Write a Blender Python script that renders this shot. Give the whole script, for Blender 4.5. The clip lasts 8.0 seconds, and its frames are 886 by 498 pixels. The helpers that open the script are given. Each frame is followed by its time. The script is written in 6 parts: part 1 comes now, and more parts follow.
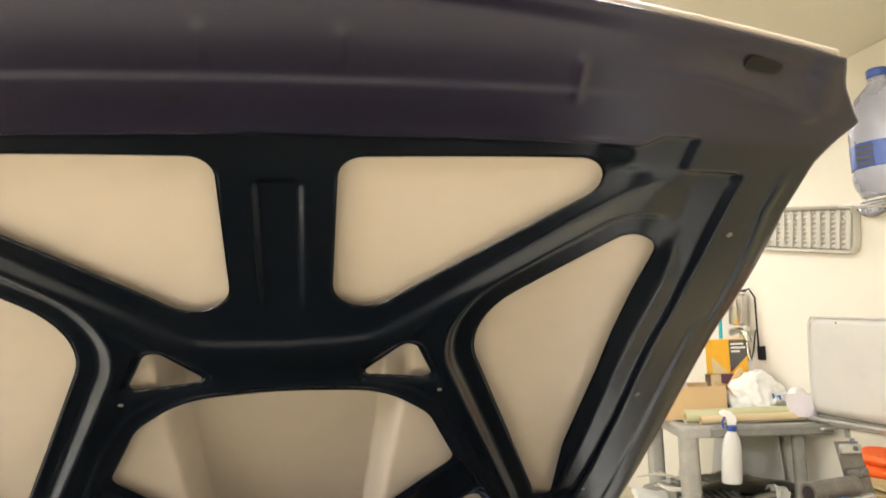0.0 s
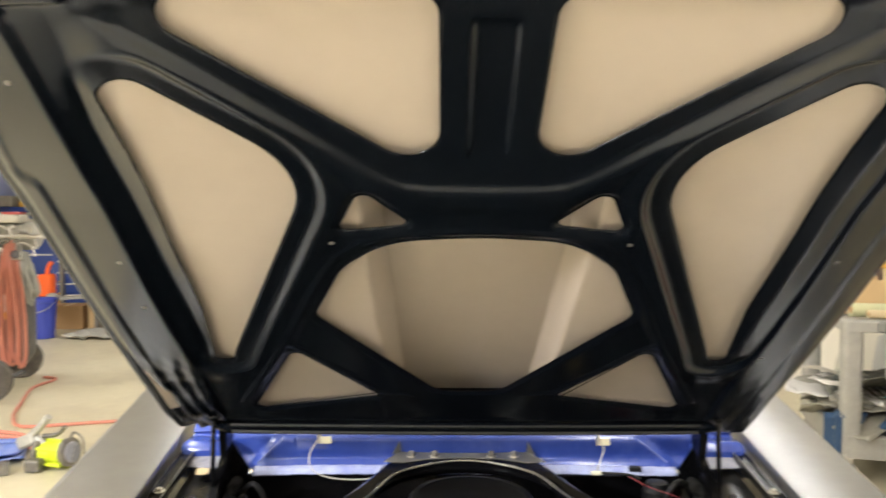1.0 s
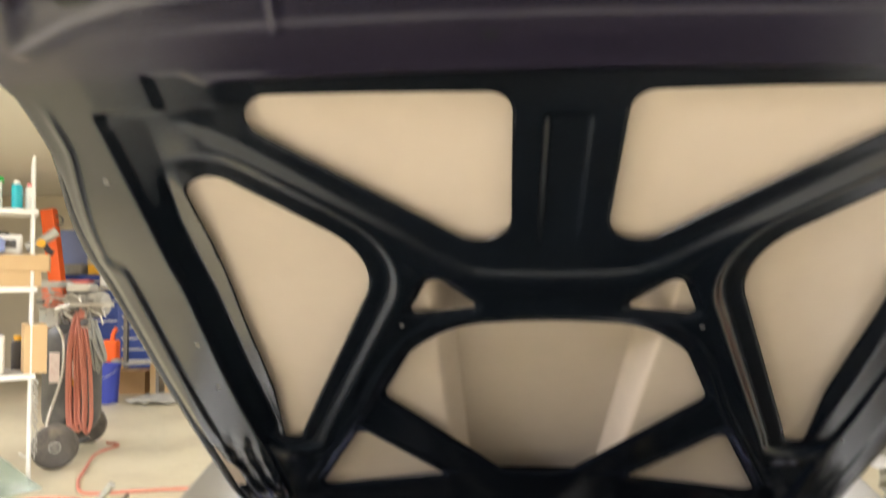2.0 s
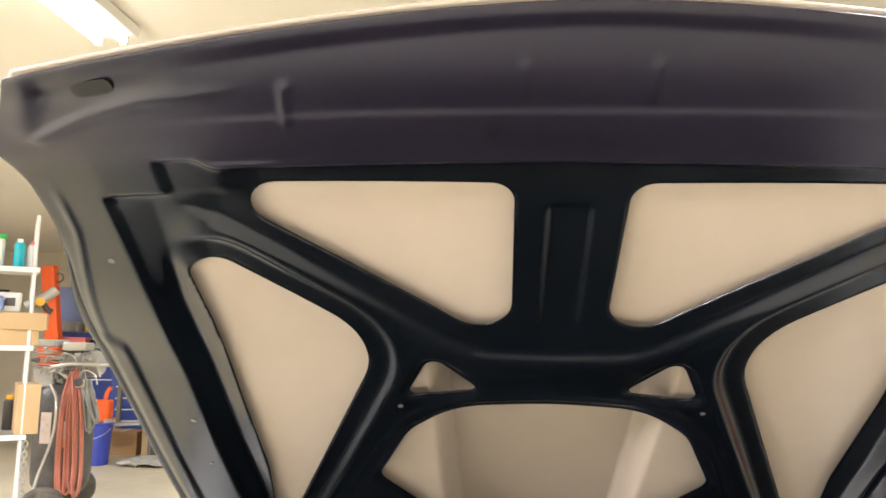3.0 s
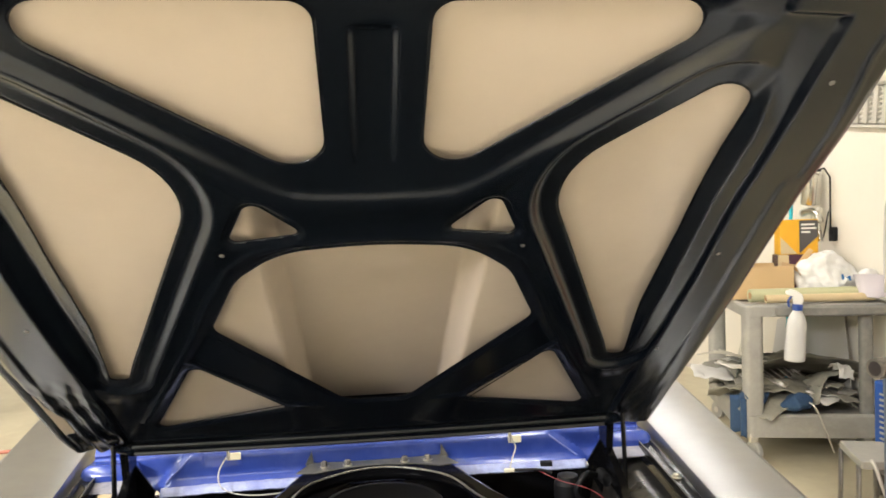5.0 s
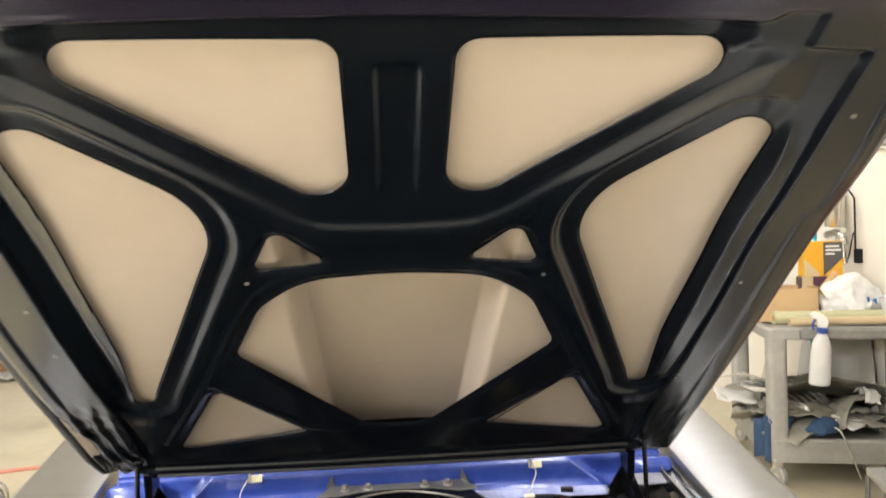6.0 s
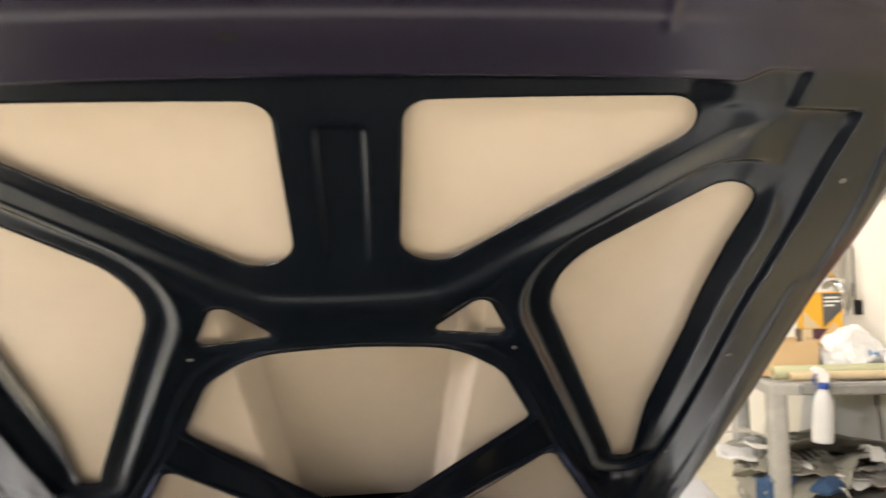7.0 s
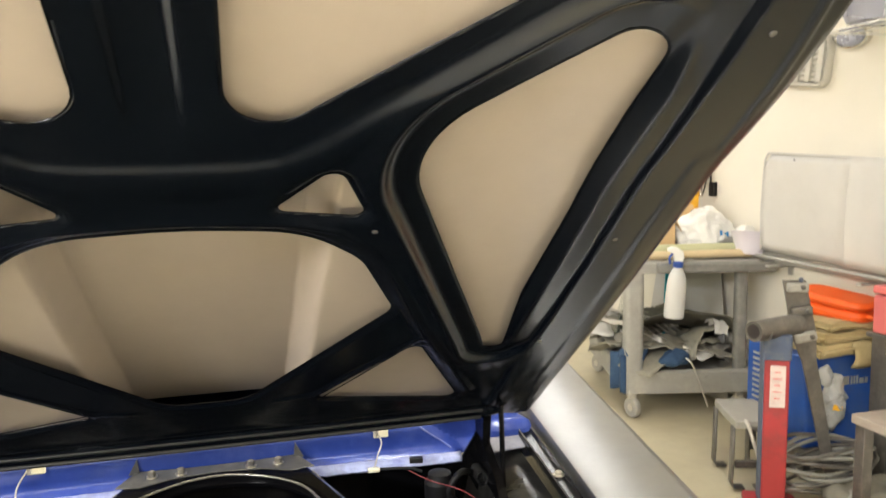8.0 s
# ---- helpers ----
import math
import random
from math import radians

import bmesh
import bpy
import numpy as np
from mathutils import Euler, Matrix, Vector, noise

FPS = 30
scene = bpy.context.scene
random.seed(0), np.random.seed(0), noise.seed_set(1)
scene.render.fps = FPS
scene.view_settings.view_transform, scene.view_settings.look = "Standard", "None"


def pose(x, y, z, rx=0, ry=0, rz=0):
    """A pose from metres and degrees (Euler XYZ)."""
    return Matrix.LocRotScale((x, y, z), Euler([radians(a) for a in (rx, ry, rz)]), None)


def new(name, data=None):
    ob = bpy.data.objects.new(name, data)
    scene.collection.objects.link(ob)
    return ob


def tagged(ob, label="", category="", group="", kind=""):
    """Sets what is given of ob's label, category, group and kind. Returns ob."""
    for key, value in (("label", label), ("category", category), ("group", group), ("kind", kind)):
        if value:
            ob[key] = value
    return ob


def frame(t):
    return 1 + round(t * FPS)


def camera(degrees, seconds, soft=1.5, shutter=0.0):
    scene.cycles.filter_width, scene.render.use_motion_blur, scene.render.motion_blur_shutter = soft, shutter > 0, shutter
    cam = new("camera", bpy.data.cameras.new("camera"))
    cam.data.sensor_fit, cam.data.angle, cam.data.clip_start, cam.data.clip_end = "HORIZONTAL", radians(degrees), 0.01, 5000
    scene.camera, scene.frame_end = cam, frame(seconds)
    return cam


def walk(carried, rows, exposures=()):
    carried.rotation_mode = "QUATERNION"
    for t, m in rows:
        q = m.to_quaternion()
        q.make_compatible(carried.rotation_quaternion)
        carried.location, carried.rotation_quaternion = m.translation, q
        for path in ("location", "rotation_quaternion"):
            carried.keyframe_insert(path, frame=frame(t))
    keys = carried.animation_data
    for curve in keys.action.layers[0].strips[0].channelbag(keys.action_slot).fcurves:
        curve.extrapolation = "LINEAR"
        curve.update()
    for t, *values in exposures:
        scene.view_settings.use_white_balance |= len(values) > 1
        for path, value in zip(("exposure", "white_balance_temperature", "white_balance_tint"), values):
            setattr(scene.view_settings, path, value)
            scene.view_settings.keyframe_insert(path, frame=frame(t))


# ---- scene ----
cam = camera(60.73, 8.0, soft=1.6, shutter=0.45)
# seconds, x, y, z, yaw to the left, pitch up, lean
ROWS = [
    (0.0, 0.022, -1.192, 1.414, -10.89, 6.11, -2.22),
    (0.2, 0.017, -1.186, 1.405, -10.95, 4.55, -1.87),
    (0.3, 0.008, -1.187, 1.396, -10.15, 3.05, -0.75),
    (0.5, -0.012, -1.189, 1.376, -8.67, -0.08, 0.28),
    (0.7, -0.035, -1.187, 1.367, -5.86, -1.77, 0.65),
    (1.0, -0.068, -1.199, 1.365, -0.40, -2.42, 0.26),
    (1.5, -0.084, -1.195, 1.358, 2.50, -3.45, 0.01),
    (1.8, -0.091, -1.203, 1.362, 2.63, -1.29, 0.48),
    (2.0, -0.095, -1.214, 1.397, 3.54, 2.29, -0.16),
    (2.2, -0.104, -1.225, 1.423, 4.27, 4.92, 0.36),
    (3.3, -0.084, -1.223, 1.427, 2.42, 7.05, 1.92),
    (3.5, -0.064, -1.202, 1.434, -2.19, 6.93, 0.52),
    (3.7, -0.031, -1.193, 1.436, -5.61, 6.90, -0.96),
    (4.0, -0.013, -1.190, 1.435, -9.01, 5.49, -2.52),
    (4.2, -0.009, -1.192, 1.400, -8.69, 2.00, -2.05),
    (4.5, -0.013, -1.186, 1.373, -7.90, -1.57, -1.77),
    (4.7, -0.018, -1.193, 1.369, -7.33, -2.32, -1.85),
    (5.8, -0.034, -1.207, 1.380, -4.37, -1.79, -1.77),
    (6.0, -0.028, -1.211, 1.387, -4.84, -0.92, -1.75),
    (6.2, -0.010, -1.208, 1.395, -4.74, 0.43, -1.88),
    (6.5, 0.026, -1.201, 1.413, -4.28, 1.05, -2.79),
    (6.8, 0.033, -1.158, 1.419, -3.40, 2.00, -2.30),
    (7.0, 0.037, -1.127, 1.421, -4.96, 2.58, -1.96),
    (7.2, 0.038, -1.047, 1.404, -11.26, 1.91, -1.95),
    (7.3, 0.049, -1.009, 1.407, -14.78, 0.51, -2.42),
    (7.4, 0.049, -0.987, 1.404, -16.03, -0.53, -1.94),
    (7.5, 0.050, -0.965, 1.397, -15.78, -1.59, -0.96),
    (7.7, 0.058, -0.944, 1.389, -14.83, -4.06, 0.41),
    (8.0, 0.080, -0.937, 1.411, -14.65, -6.83, -1.04),
]
# the clip's own slow drift of brightness and white balance
EXPOSURES = [(0.0, -0.05, 6400, 12), (0.3, -0.07, 6480, 11), (1.0, -0.07, 6300, 12), (1.5, -0.13, 6350, 12), (2.0, -0.02, 6200, 14), (3.5, 0.03, 6050, 17), (4.0, 0.0, 6300, 14),
             (4.5, -0.06, 6450, 12), (6.0, 0.0, 6200, 14), (6.5, 0.03, 6200, 14), (7.0, 0.09, 6250, 16), (7.5, -0.12, 6480, 14), (8.0, -0.09, 6350, 11)]
walk(cam, [(t, pose(x, y, z, 90 + pitch, 0, yaw) @ pose(0, 0, 0, 0, 0, roll)) for t, x, y, z, yaw, pitch, roll in ROWS], EXPOSURES)

# ---------------------------------------------------------------- light
world = bpy.data.worlds.new("world")
scene.world = world
world.use_nodes = True
world.node_tree.nodes["Background"].inputs[0].default_value = (0.9, 0.86, 0.8, 1)
world.node_tree.nodes["Background"].inputs[1].default_value = 0.05
PANEL_POWER = 44.0


# ---------------------------------------------------------------- materials
def mat(name, color, rough=0.5, metal=0.0, vary=0.12, scale=8.0, bump=0.0, bump_scale=60.0, rough_vary=0.1,
        stain=None, stain_amount=0.0, stain_scale=3.0, coat=0.0, trans=0.0, ior=1.45, alpha=1.0, per_object=0.0, spec=0.5, stretch=None):
    m = bpy.data.materials.new(name)
    m.use_nodes = True
    nt = m.node_tree
    b = nt.nodes["Principled BSDF"]
    L = nt.links.new

    def node(kind, **kw):
        n = nt.nodes.new(kind)
        for k, v in kw.items():
            n.inputs[k].default_value = v
        return n

    tc = node("ShaderNodeTexCoord")
    place = tc.outputs["Object"]
    if stretch:
        mapping = nt.nodes.new("ShaderNodeMapping")
        mapping.inputs["Scale"].default_value = stretch
        L(place, mapping.inputs["Vector"])
        place = mapping.outputs["Vector"]
    fine = node("ShaderNodeTexNoise", Scale=scale, Detail=6.0, Roughness=0.6)
    L(place, fine.inputs["Vector"])
    dark = [c * (1 - vary) for c in color]
    light = [min(1, c * (1 + vary)) for c in color]
    ramp = node("ShaderNodeMix")
    ramp.data_type = "RGBA"
    ramp.inputs[6].default_value = (*dark, 1)
    ramp.inputs[7].default_value = (*light, 1)
    L(fine.outputs["Fac"], ramp.inputs[0])
    out = ramp.outputs[2]
    if stain is not None:
        big = node("ShaderNodeTexNoise", Scale=stain_scale, Detail=8.0, Roughness=0.65)
        L(place, big.inputs["Vector"])
        cr = nt.nodes.new("ShaderNodeValToRGB")
        cr.color_ramp.elements[0].position, cr.color_ramp.elements[1].position = 0.48, 0.68
        cr.color_ramp.elements[1].color = (stain_amount, stain_amount, stain_amount, 1)
        L(big.outputs["Fac"], cr.inputs["Fac"])
        mx = node("ShaderNodeMix")
        mx.data_type = "RGBA"
        mx.inputs[7].default_value = (*stain, 1)
        L(cr.outputs["Color"], mx.inputs[0])
        L(out, mx.inputs[6])
        out = mx.outputs[2]
    if per_object:
        oi = nt.nodes.new("ShaderNodeObjectInfo")
        hs = node("ShaderNodeHueSaturation")
        mp = node("ShaderNodeMapRange")
        mp.inputs[3].default_value, mp.inputs[4].default_value = 1 - per_object, 1 + per_object
        L(oi.outputs["Random"], mp.inputs[0])
        L(mp.outputs[0], hs.inputs["Value"])
        L(out, hs.inputs["Color"])
        out = hs.outputs["Color"]
    L(out, b.inputs["Base Color"])
    b.inputs["Metallic"].default_value = metal
    b.inputs["Specular IOR Level"].default_value = spec
    rr = node("ShaderNodeMapRange")
    rr.inputs[3].default_value, rr.inputs[4].default_value = max(0.02, rough - rough_vary), min(1, rough + rough_vary)
    mid = node("ShaderNodeTexNoise", Scale=scale * 0.6, Detail=4.0)
    L(place, mid.inputs["Vector"])
    L(mid.outputs["Fac"], rr.inputs[0])
    L(rr.outputs[0], b.inputs["Roughness"])
    if bump:
        bn = node("ShaderNodeTexNoise", Scale=bump_scale, Detail=5.0)
        L(place, bn.inputs["Vector"])
        bp = node("ShaderNodeBump", Strength=bump, Distance=0.01)
        L(bn.outputs["Fac"], bp.inputs["Height"])
        L(bp.outputs["Normal"], b.inputs["Normal"])
    if coat:
        b.inputs["Coat Weight"].default_value = coat
        b.inputs["Coat Roughness"].default_value = 0.12
    if trans:
        b.inputs["Transmission Weight"].default_value = trans
        b.inputs["IOR"].default_value = ior
    if alpha < 1:
        b.inputs["Alpha"].default_value = alpha
    return m


def glow(name, color, strength):
    m = bpy.data.materials.new(name)
    m.use_nodes = True
    b = m.node_tree.nodes["Principled BSDF"]
    b.inputs["Base Color"].default_value = (*color, 1)
    b.inputs["Emission Color"].default_value = (*color, 1)
    b.inputs["Emission Strength"].default_value = strength
    return m


M_CONCRETE = mat("sealed_concrete", (0.545, 0.495, 0.350), 0.42, scale=14, vary=0.10, bump=0.05, bump_scale=120, stain=(0.41, 0.355, 0.255), stain_amount=0.6, stain_scale=1.6)
M_WALL = mat("cream_wall_paint", (0.80, 0.76, 0.66), 0.75, scale=3, vary=0.03, bump=0.04, bump_scale=90, stain=(0.70, 0.66, 0.55), stain_amount=0.35, stain_scale=0.9)
M_WALL_DIM = mat("beige_block_paint", (0.62, 0.555, 0.425), 0.8, scale=4, vary=0.06, bump=0.06, bump_scale=60)
M_CEIL = mat("ceiling_paint", (0.74, 0.70, 0.60), 0.85, scale=2, vary=0.04, bump=0.03)
M_BLACK = mat("black_satin_paint", (0.0034, 0.0050, 0.0078), 0.225, scale=14, vary=0.2, bump=0.002, bump_scale=300, rough_vary=0.035, stain=(0.009, 0.009, 0.010), stain_amount=0.15, stain_scale=5, spec=0.6)
# glare haze and a purple reflection are put into this nose colour
M_NOSE = mat("black_paint_haze_tint", (0.0128, 0.0106, 0.0215), 0.25, scale=5, vary=0.5, rough_vary=0.10, stain=(0.021, 0.016, 0.027), stain_amount=0.4, stain_scale=3, spec=0.6, stretch=(0.3, 1.8, 1.8))
M_TAN = mat("tan_primer", (0.489, 0.420, 0.348), 0.30, scale=25, vary=0.04, bump=0.02, bump_scale=200, rough_vary=0.05, stain=(0.425, 0.362, 0.297), stain_amount=0.4, stain_scale=4)
M_BARE = mat("bare_brushed_steel", (0.325, 0.328, 0.325), 0.38, metal=0.95, scale=22, vary=0.08, bump=0.012, bump_scale=180, rough_vary=0.06, stain=(0.31, 0.305, 0.29), stain_amount=0.4, stain_scale=2.5)
M_BLUE = mat("blue_body_paint", (0.030, 0.060, 0.30), 0.22, scale=18, vary=0.15, bump=0.01, stain=(0.09, 0.13, 0.38), stain_amount=0.3, stain_scale=9, coat=0.3, rough_vary=0.05)
M_EDGE = mat("pale_blue_highlight", (0.15, 0.19, 0.50), 0.25, scale=30, vary=0.3, coat=0.3)
M_SEAM = mat("overspray_seam", (0.32, 0.36, 0.56), 0.6, scale=60, vary=0.35, bump=0.3, bump_scale=90, stain=(0.14, 0.17, 0.45), stain_amount=0.6, stain_scale=20)
M_BAY = mat("engine_bay_black", (0.0028, 0.0028, 0.0032), 0.20, scale=20, vary=0.3, bump=0.008, bump_scale=80, rough_vary=0.05, stain=(0.008, 0.0075, 0.007), stain_amount=0.3, stain_scale=8, spec=0.3)
M_LID = mat("matt_black_lid", (0.006, 0.006, 0.0062), 0.42, scale=30, vary=0.25, bump=0.02, spec=0.14, rough_vary=0.08)
M_DUST = mat("pale_dust_over_paint", (0.26, 0.26, 0.30), 0.6, scale=40, vary=0.4, bump=0.3, bump_scale=60, stain=(0.08, 0.09, 0.16), stain_amount=0.7, stain_scale=16)
M_DUSTY = mat("dusty_black_metal", (0.060, 0.060, 0.058), 0.36, scale=30, vary=0.3, bump=0.04, stain=(0.20, 0.19, 0.165), stain_amount=0.5, stain_scale=18)
M_FLAT = mat("flat_black_rubber", (0.005, 0.005, 0.0055), 0.55, scale=30, vary=0.3, bump=0.05, spec=0.3)
M_ZINC = mat("zinc_hardware", (0.62, 0.58, 0.48), 0.3, metal=0.9, scale=60, vary=0.2)
M_GOLD = mat("brass_cap", (0.62, 0.46, 0.20), 0.32, metal=0.9, scale=40, vary=0.2)
M_BOTTLE = mat("milky_bottle_plastic", (0.62, 0.62, 0.60), 0.4, scale=20, vary=0.05)
M_LIP = mat("bare_edge_with_highlight", (0.30, 0.29, 0.26), 0.32, metal=0.7, scale=40, vary=0.3, stain=(0.10, 0.095, 0.085), stain_amount=0.7, stain_scale=20)
M_RAIL = mat("dusty_black_rail", (0.008, 0.008, 0.008), 0.22, scale=20, vary=0.3, bump=0.03, stain=(0.06, 0.057, 0.05), stain_amount=0.35, stain_scale=14, spec=0.2)
M_BRACE = mat("black_brace_enamel", (0.003, 0.003, 0.0035), 0.14, scale=20, vary=0.3, bump=0.006, spec=0.025, rough_vary=0.05)
M_STRIP = mat("dusty_rubber_weatherstrip", (0.010, 0.0098, 0.0096), 0.55, scale=40, vary=0.35, bump=0.06, stain=(0.026, 0.024, 0.022), stain_amount=0.6, stain_scale=14)
M_WHITEP = mat("white_plastic", (0.78, 0.77, 0.73), 0.45, scale=20, vary=0.05)
M_CREAMC = mat("cream_clip_plastic", (0.75, 0.72, 0.55), 0.5, scale=40, vary=0.1)
M_WIRE = mat("grey_wire_sheath", (0.42, 0.40, 0.36), 0.55, scale=40, vary=0.15)
M_REDWIRE = mat("red_wire_sheath", (0.20, 0.02, 0.025), 0.5, scale=40, vary=0.15)
M_APRON = mat("dusty_worn_apron", (0.016, 0.0155, 0.014), 0.30, scale=24, vary=0.5, bump=0.25, bump_scale=28, rough_vary=0.12, stain=(0.13, 0.123, 0.105), stain_amount=0.45, stain_scale=13, spec=0.3)
M_CARTG = mat("grey_cart_plastic", (0.34, 0.33, 0.295), 0.62, scale=30, vary=0.12, bump=0.08, bump_scale=150, stain=(0.52, 0.50, 0.44), stain_amount=0.55, stain_scale=5)
M_CARTD = mat("dusty_dark_tray", (0.21, 0.205, 0.185), 0.7, scale=30, vary=0.2, bump=0.06, stain=(0.36, 0.34, 0.30), stain_amount=0.5, stain_scale=9)
M_CARD = mat("cardboard", (0.45, 0.28, 0.135), 0.85, scale=12, vary=0.10, bump=0.04, bump_scale=140, per_object=0.12, stain=(0.36, 0.22, 0.10), stain_amount=0.3, stain_scale=6)
M_CARDL = mat("pale_cardboard", (0.57, 0.40, 0.21), 0.85, scale=12, vary=0.10, bump=0.04, per_object=0.10, stain=(0.46, 0.31, 0.15), stain_amount=0.3, stain_scale=6)
M_YELLOW = mat("yellow_print_card", (0.80, 0.42, 0.02), 0.55, scale=20, vary=0.06)
M_CHAR = mat("charcoal_print_card", (0.09, 0.085, 0.085), 0.55, scale=20, vary=0.10)
M_PURPLE = mat("plum_print_card", (0.10, 0.035, 0.06), 0.55, scale=20, vary=0.1)
M_BAG = mat("white_thin_plastic_bag", (0.82, 0.81, 0.78), 0.35, scale=20, vary=0.05, bump=0.5, bump_scale=26)
M_PRINTB = mat("blue_print", (0.03, 0.20, 0.48), 0.5, scale=20, vary=0.1)
M_PAPERG = mat("green_masking_paper", (0.50, 0.50, 0.30), 0.7, scale=20, vary=0.06, bump=0.03)
M_PAPERT = mat("tan_masking_paper", (0.62, 0.50, 0.30), 0.7, scale=20, vary=0.06, bump=0.03)
M_LILAC = mat("lilac_white_plastic", (0.74, 0.70, 0.76), 0.4, scale=20, vary=0.04)
M_CHROME = mat("dull_chrome", (0.68, 0.67, 0.64), 0.22, metal=1.0, scale=30, vary=0.12, bump=0.02)
M_ALU = mat("dusty_aluminium", (0.60, 0.58, 0.53), 0.42, metal=0.85, scale=40, vary=0.12, bump=0.04)
M_PRIMER = mat("light_grey_primer", (0.60, 0.585, 0.55), 0.6, scale=9, vary=0.04, bump=0.02, stain=(0.50, 0.485, 0.45), stain_amount=0.4, stain_scale=3)
M_GRILLE = mat("dusty_pot_metal", (0.56, 0.54, 0.48), 0.5, metal=0.2, scale=30, vary=0.12, bump=0.04)
M_RUBBLE = mat("grey_trim_scrap", (0.26, 0.247, 0.20), 0.7, scale=25, vary=0.3, bump=0.12, bump_scale=90, per_object=0.45)
M_OLIVE = mat("dark_olive_trim", (0.125, 0.118, 0.092), 0.7, scale=25, vary=0.25, bump=0.10, bump_scale=80, stain=(0.22, 0.21, 0.17), stain_amount=0.5, stain_scale=7)
M_CLOTHB = mat("blue_shop_cloth", (0.035, 0.075, 0.15), 0.9, scale=60, vary=0.3, bump=0.4, bump_scale=60)
M_GLASSG = mat("dusty_green_glass", (0.50, 0.62, 0.55), 0.12, scale=10, vary=0.08, trans=0.75, ior=1.45, rough_vary=0.06)
M_TEAL = mat("teal_plastic", (0.02, 0.45, 0.55), 0.4, scale=20, vary=0.05)
M_RED = mat("worn_red_enamel", (0.42, 0.045, 0.05), 0.42, scale=22, vary=0.15, bump=0.03, stain=(0.18, 0.06, 0.06), stain_amount=0.6, stain_scale=8)
M_BLUEM = mat("worn_blue_enamel", (0.085, 0.115, 0.19), 0.45, scale=22, vary=0.25, bump=0.04, stain=(0.22, 0.22, 0.22), stain_amount=0.6, stain_scale=10)
M_WELD = mat("welder_blue_enamel", (0.012, 0.075, 0.33), 0.42, scale=20, vary=0.10, bump=0.02, stain=(0.06, 0.10, 0.22), stain_amount=0.6, stain_scale=6)
M_LABEL = mat("worn_white_label", (0.72, 0.62, 0.58), 0.6, scale=50, vary=0.15, stain=(0.5, 0.3, 0.28), stain_amount=0.5, stain_scale=20)
M_DARK = mat("plain_dark", (0.06, 0.05, 0.05), 0.6)
M_ORANGE = mat("orange_plastic", (0.90, 0.13, 0.015), 0.42, scale=20, vary=0.06)
M_CANVAS = mat("khaki_canvas", (0.46, 0.37, 0.19), 0.9, scale=50, vary=0.15, bump=0.3, bump_scale=50, stain=(0.33, 0.26, 0.12), stain_amount=0.5, stain_scale=10)
M_PINK = mat("faded_red_enamel", (0.70, 0.17, 0.16), 0.45, scale=20, vary=0.12)
M_STEELD = mat("dark_greasy_steel", (0.17, 0.16, 0.145), 0.45, metal=0.6, scale=30, vary=0.3, bump=0.06, stain=(0.30, 0.28, 0.25), stain_amount=0.6, stain_scale=16)
M_BENCH = mat("worn_bench_top", (0.36, 0.31, 0.26), 0.6, scale=20, vary=0.2, bump=0.06, stain=(0.20, 0.17, 0.15), stain_amount=0.5, stain_scale=8)
M_CLEAR = mat("clear_plastic_wrap", (0.85, 0.86, 0.83), 0.12, scale=30, vary=0.05, bump=0.6, bump_scale=40, trans=0.6)
M_HOSE = mat("salmon_air_hose", (0.58, 0.215, 0.15), 0.55, scale=30, vary=0.15, stain=(0.42, 0.18, 0.13), stain_amount=0.5, stain_scale=14)
M_HOSEG = mat("grey_hose", (0.30, 0.30, 0.27), 0.6, scale=30, vary=0.15)
M_TANK = mat("dark_compressor_tank", (0.075, 0.075, 0.075), 0.45, scale=15, vary=0.2, bump=0.03, stain=(0.18, 0.17, 0.15), stain_amount=0.4, stain_scale=5)
M_CAST = mat("cast_grey_metal", (0.42, 0.41, 0.37), 0.55, metal=0.4, scale=40, vary=0.2, bump=0.1)
M_BUCKET = mat("blue_bucket_plastic", (0.04, 0.06, 0.36), 0.42, scale=20, vary=0.06)
M_CHEST = mat("blue_tool_chest_paint", (0.025, 0.06, 0.27), 0.4, scale=20, vary=0.12)
M_BLUESHEET = mat("pale_blue_sheet", (0.22, 0.27, 0.50), 0.55, scale=10, vary=0.08)
M_TAPE = mat("blue_masking_film", (0.085, 0.15, 0.42), 0.32, scale=8, vary=0.35, bump=0.35, bump_scale=22, stain=(0.26, 0.30, 0.56), stain_amount=0.8, stain_scale=7)
M_LIME = mat("lime_tool_plastic", (0.52, 0.62, 0.02), 0.45, scale=20, vary=0.08)
M_TIRE = mat("grey_rubber_tyre", (0.10, 0.09, 0.08), 0.8, scale=30, vary=0.25, bump=0.1, stain=(0.26, 0.22, 0.17), stain_amount=0.6, stain_scale=8)
M_WOOD = mat("pale_pine", (0.62, 0.42, 0.20), 0.7, scale=18, vary=0.18, bump=0.03)
M_TUBE = glow("lit_fluorescent_tube", (1.0, 0.965, 0.88), 14.0)
M_FIXT = mat("white_lamp_housing", (0.80, 0.78, 0.72), 0.4, scale=10, vary=0.03)
M_JUG = mat("translucent_milky_plastic", (0.50, 0.51, 0.60), 0.28, scale=10, vary=0.08, trans=0.45)
M_JUGB = mat("blue_label_film", (0.035, 0.085, 0.33), 0.35, scale=10, vary=0.08)


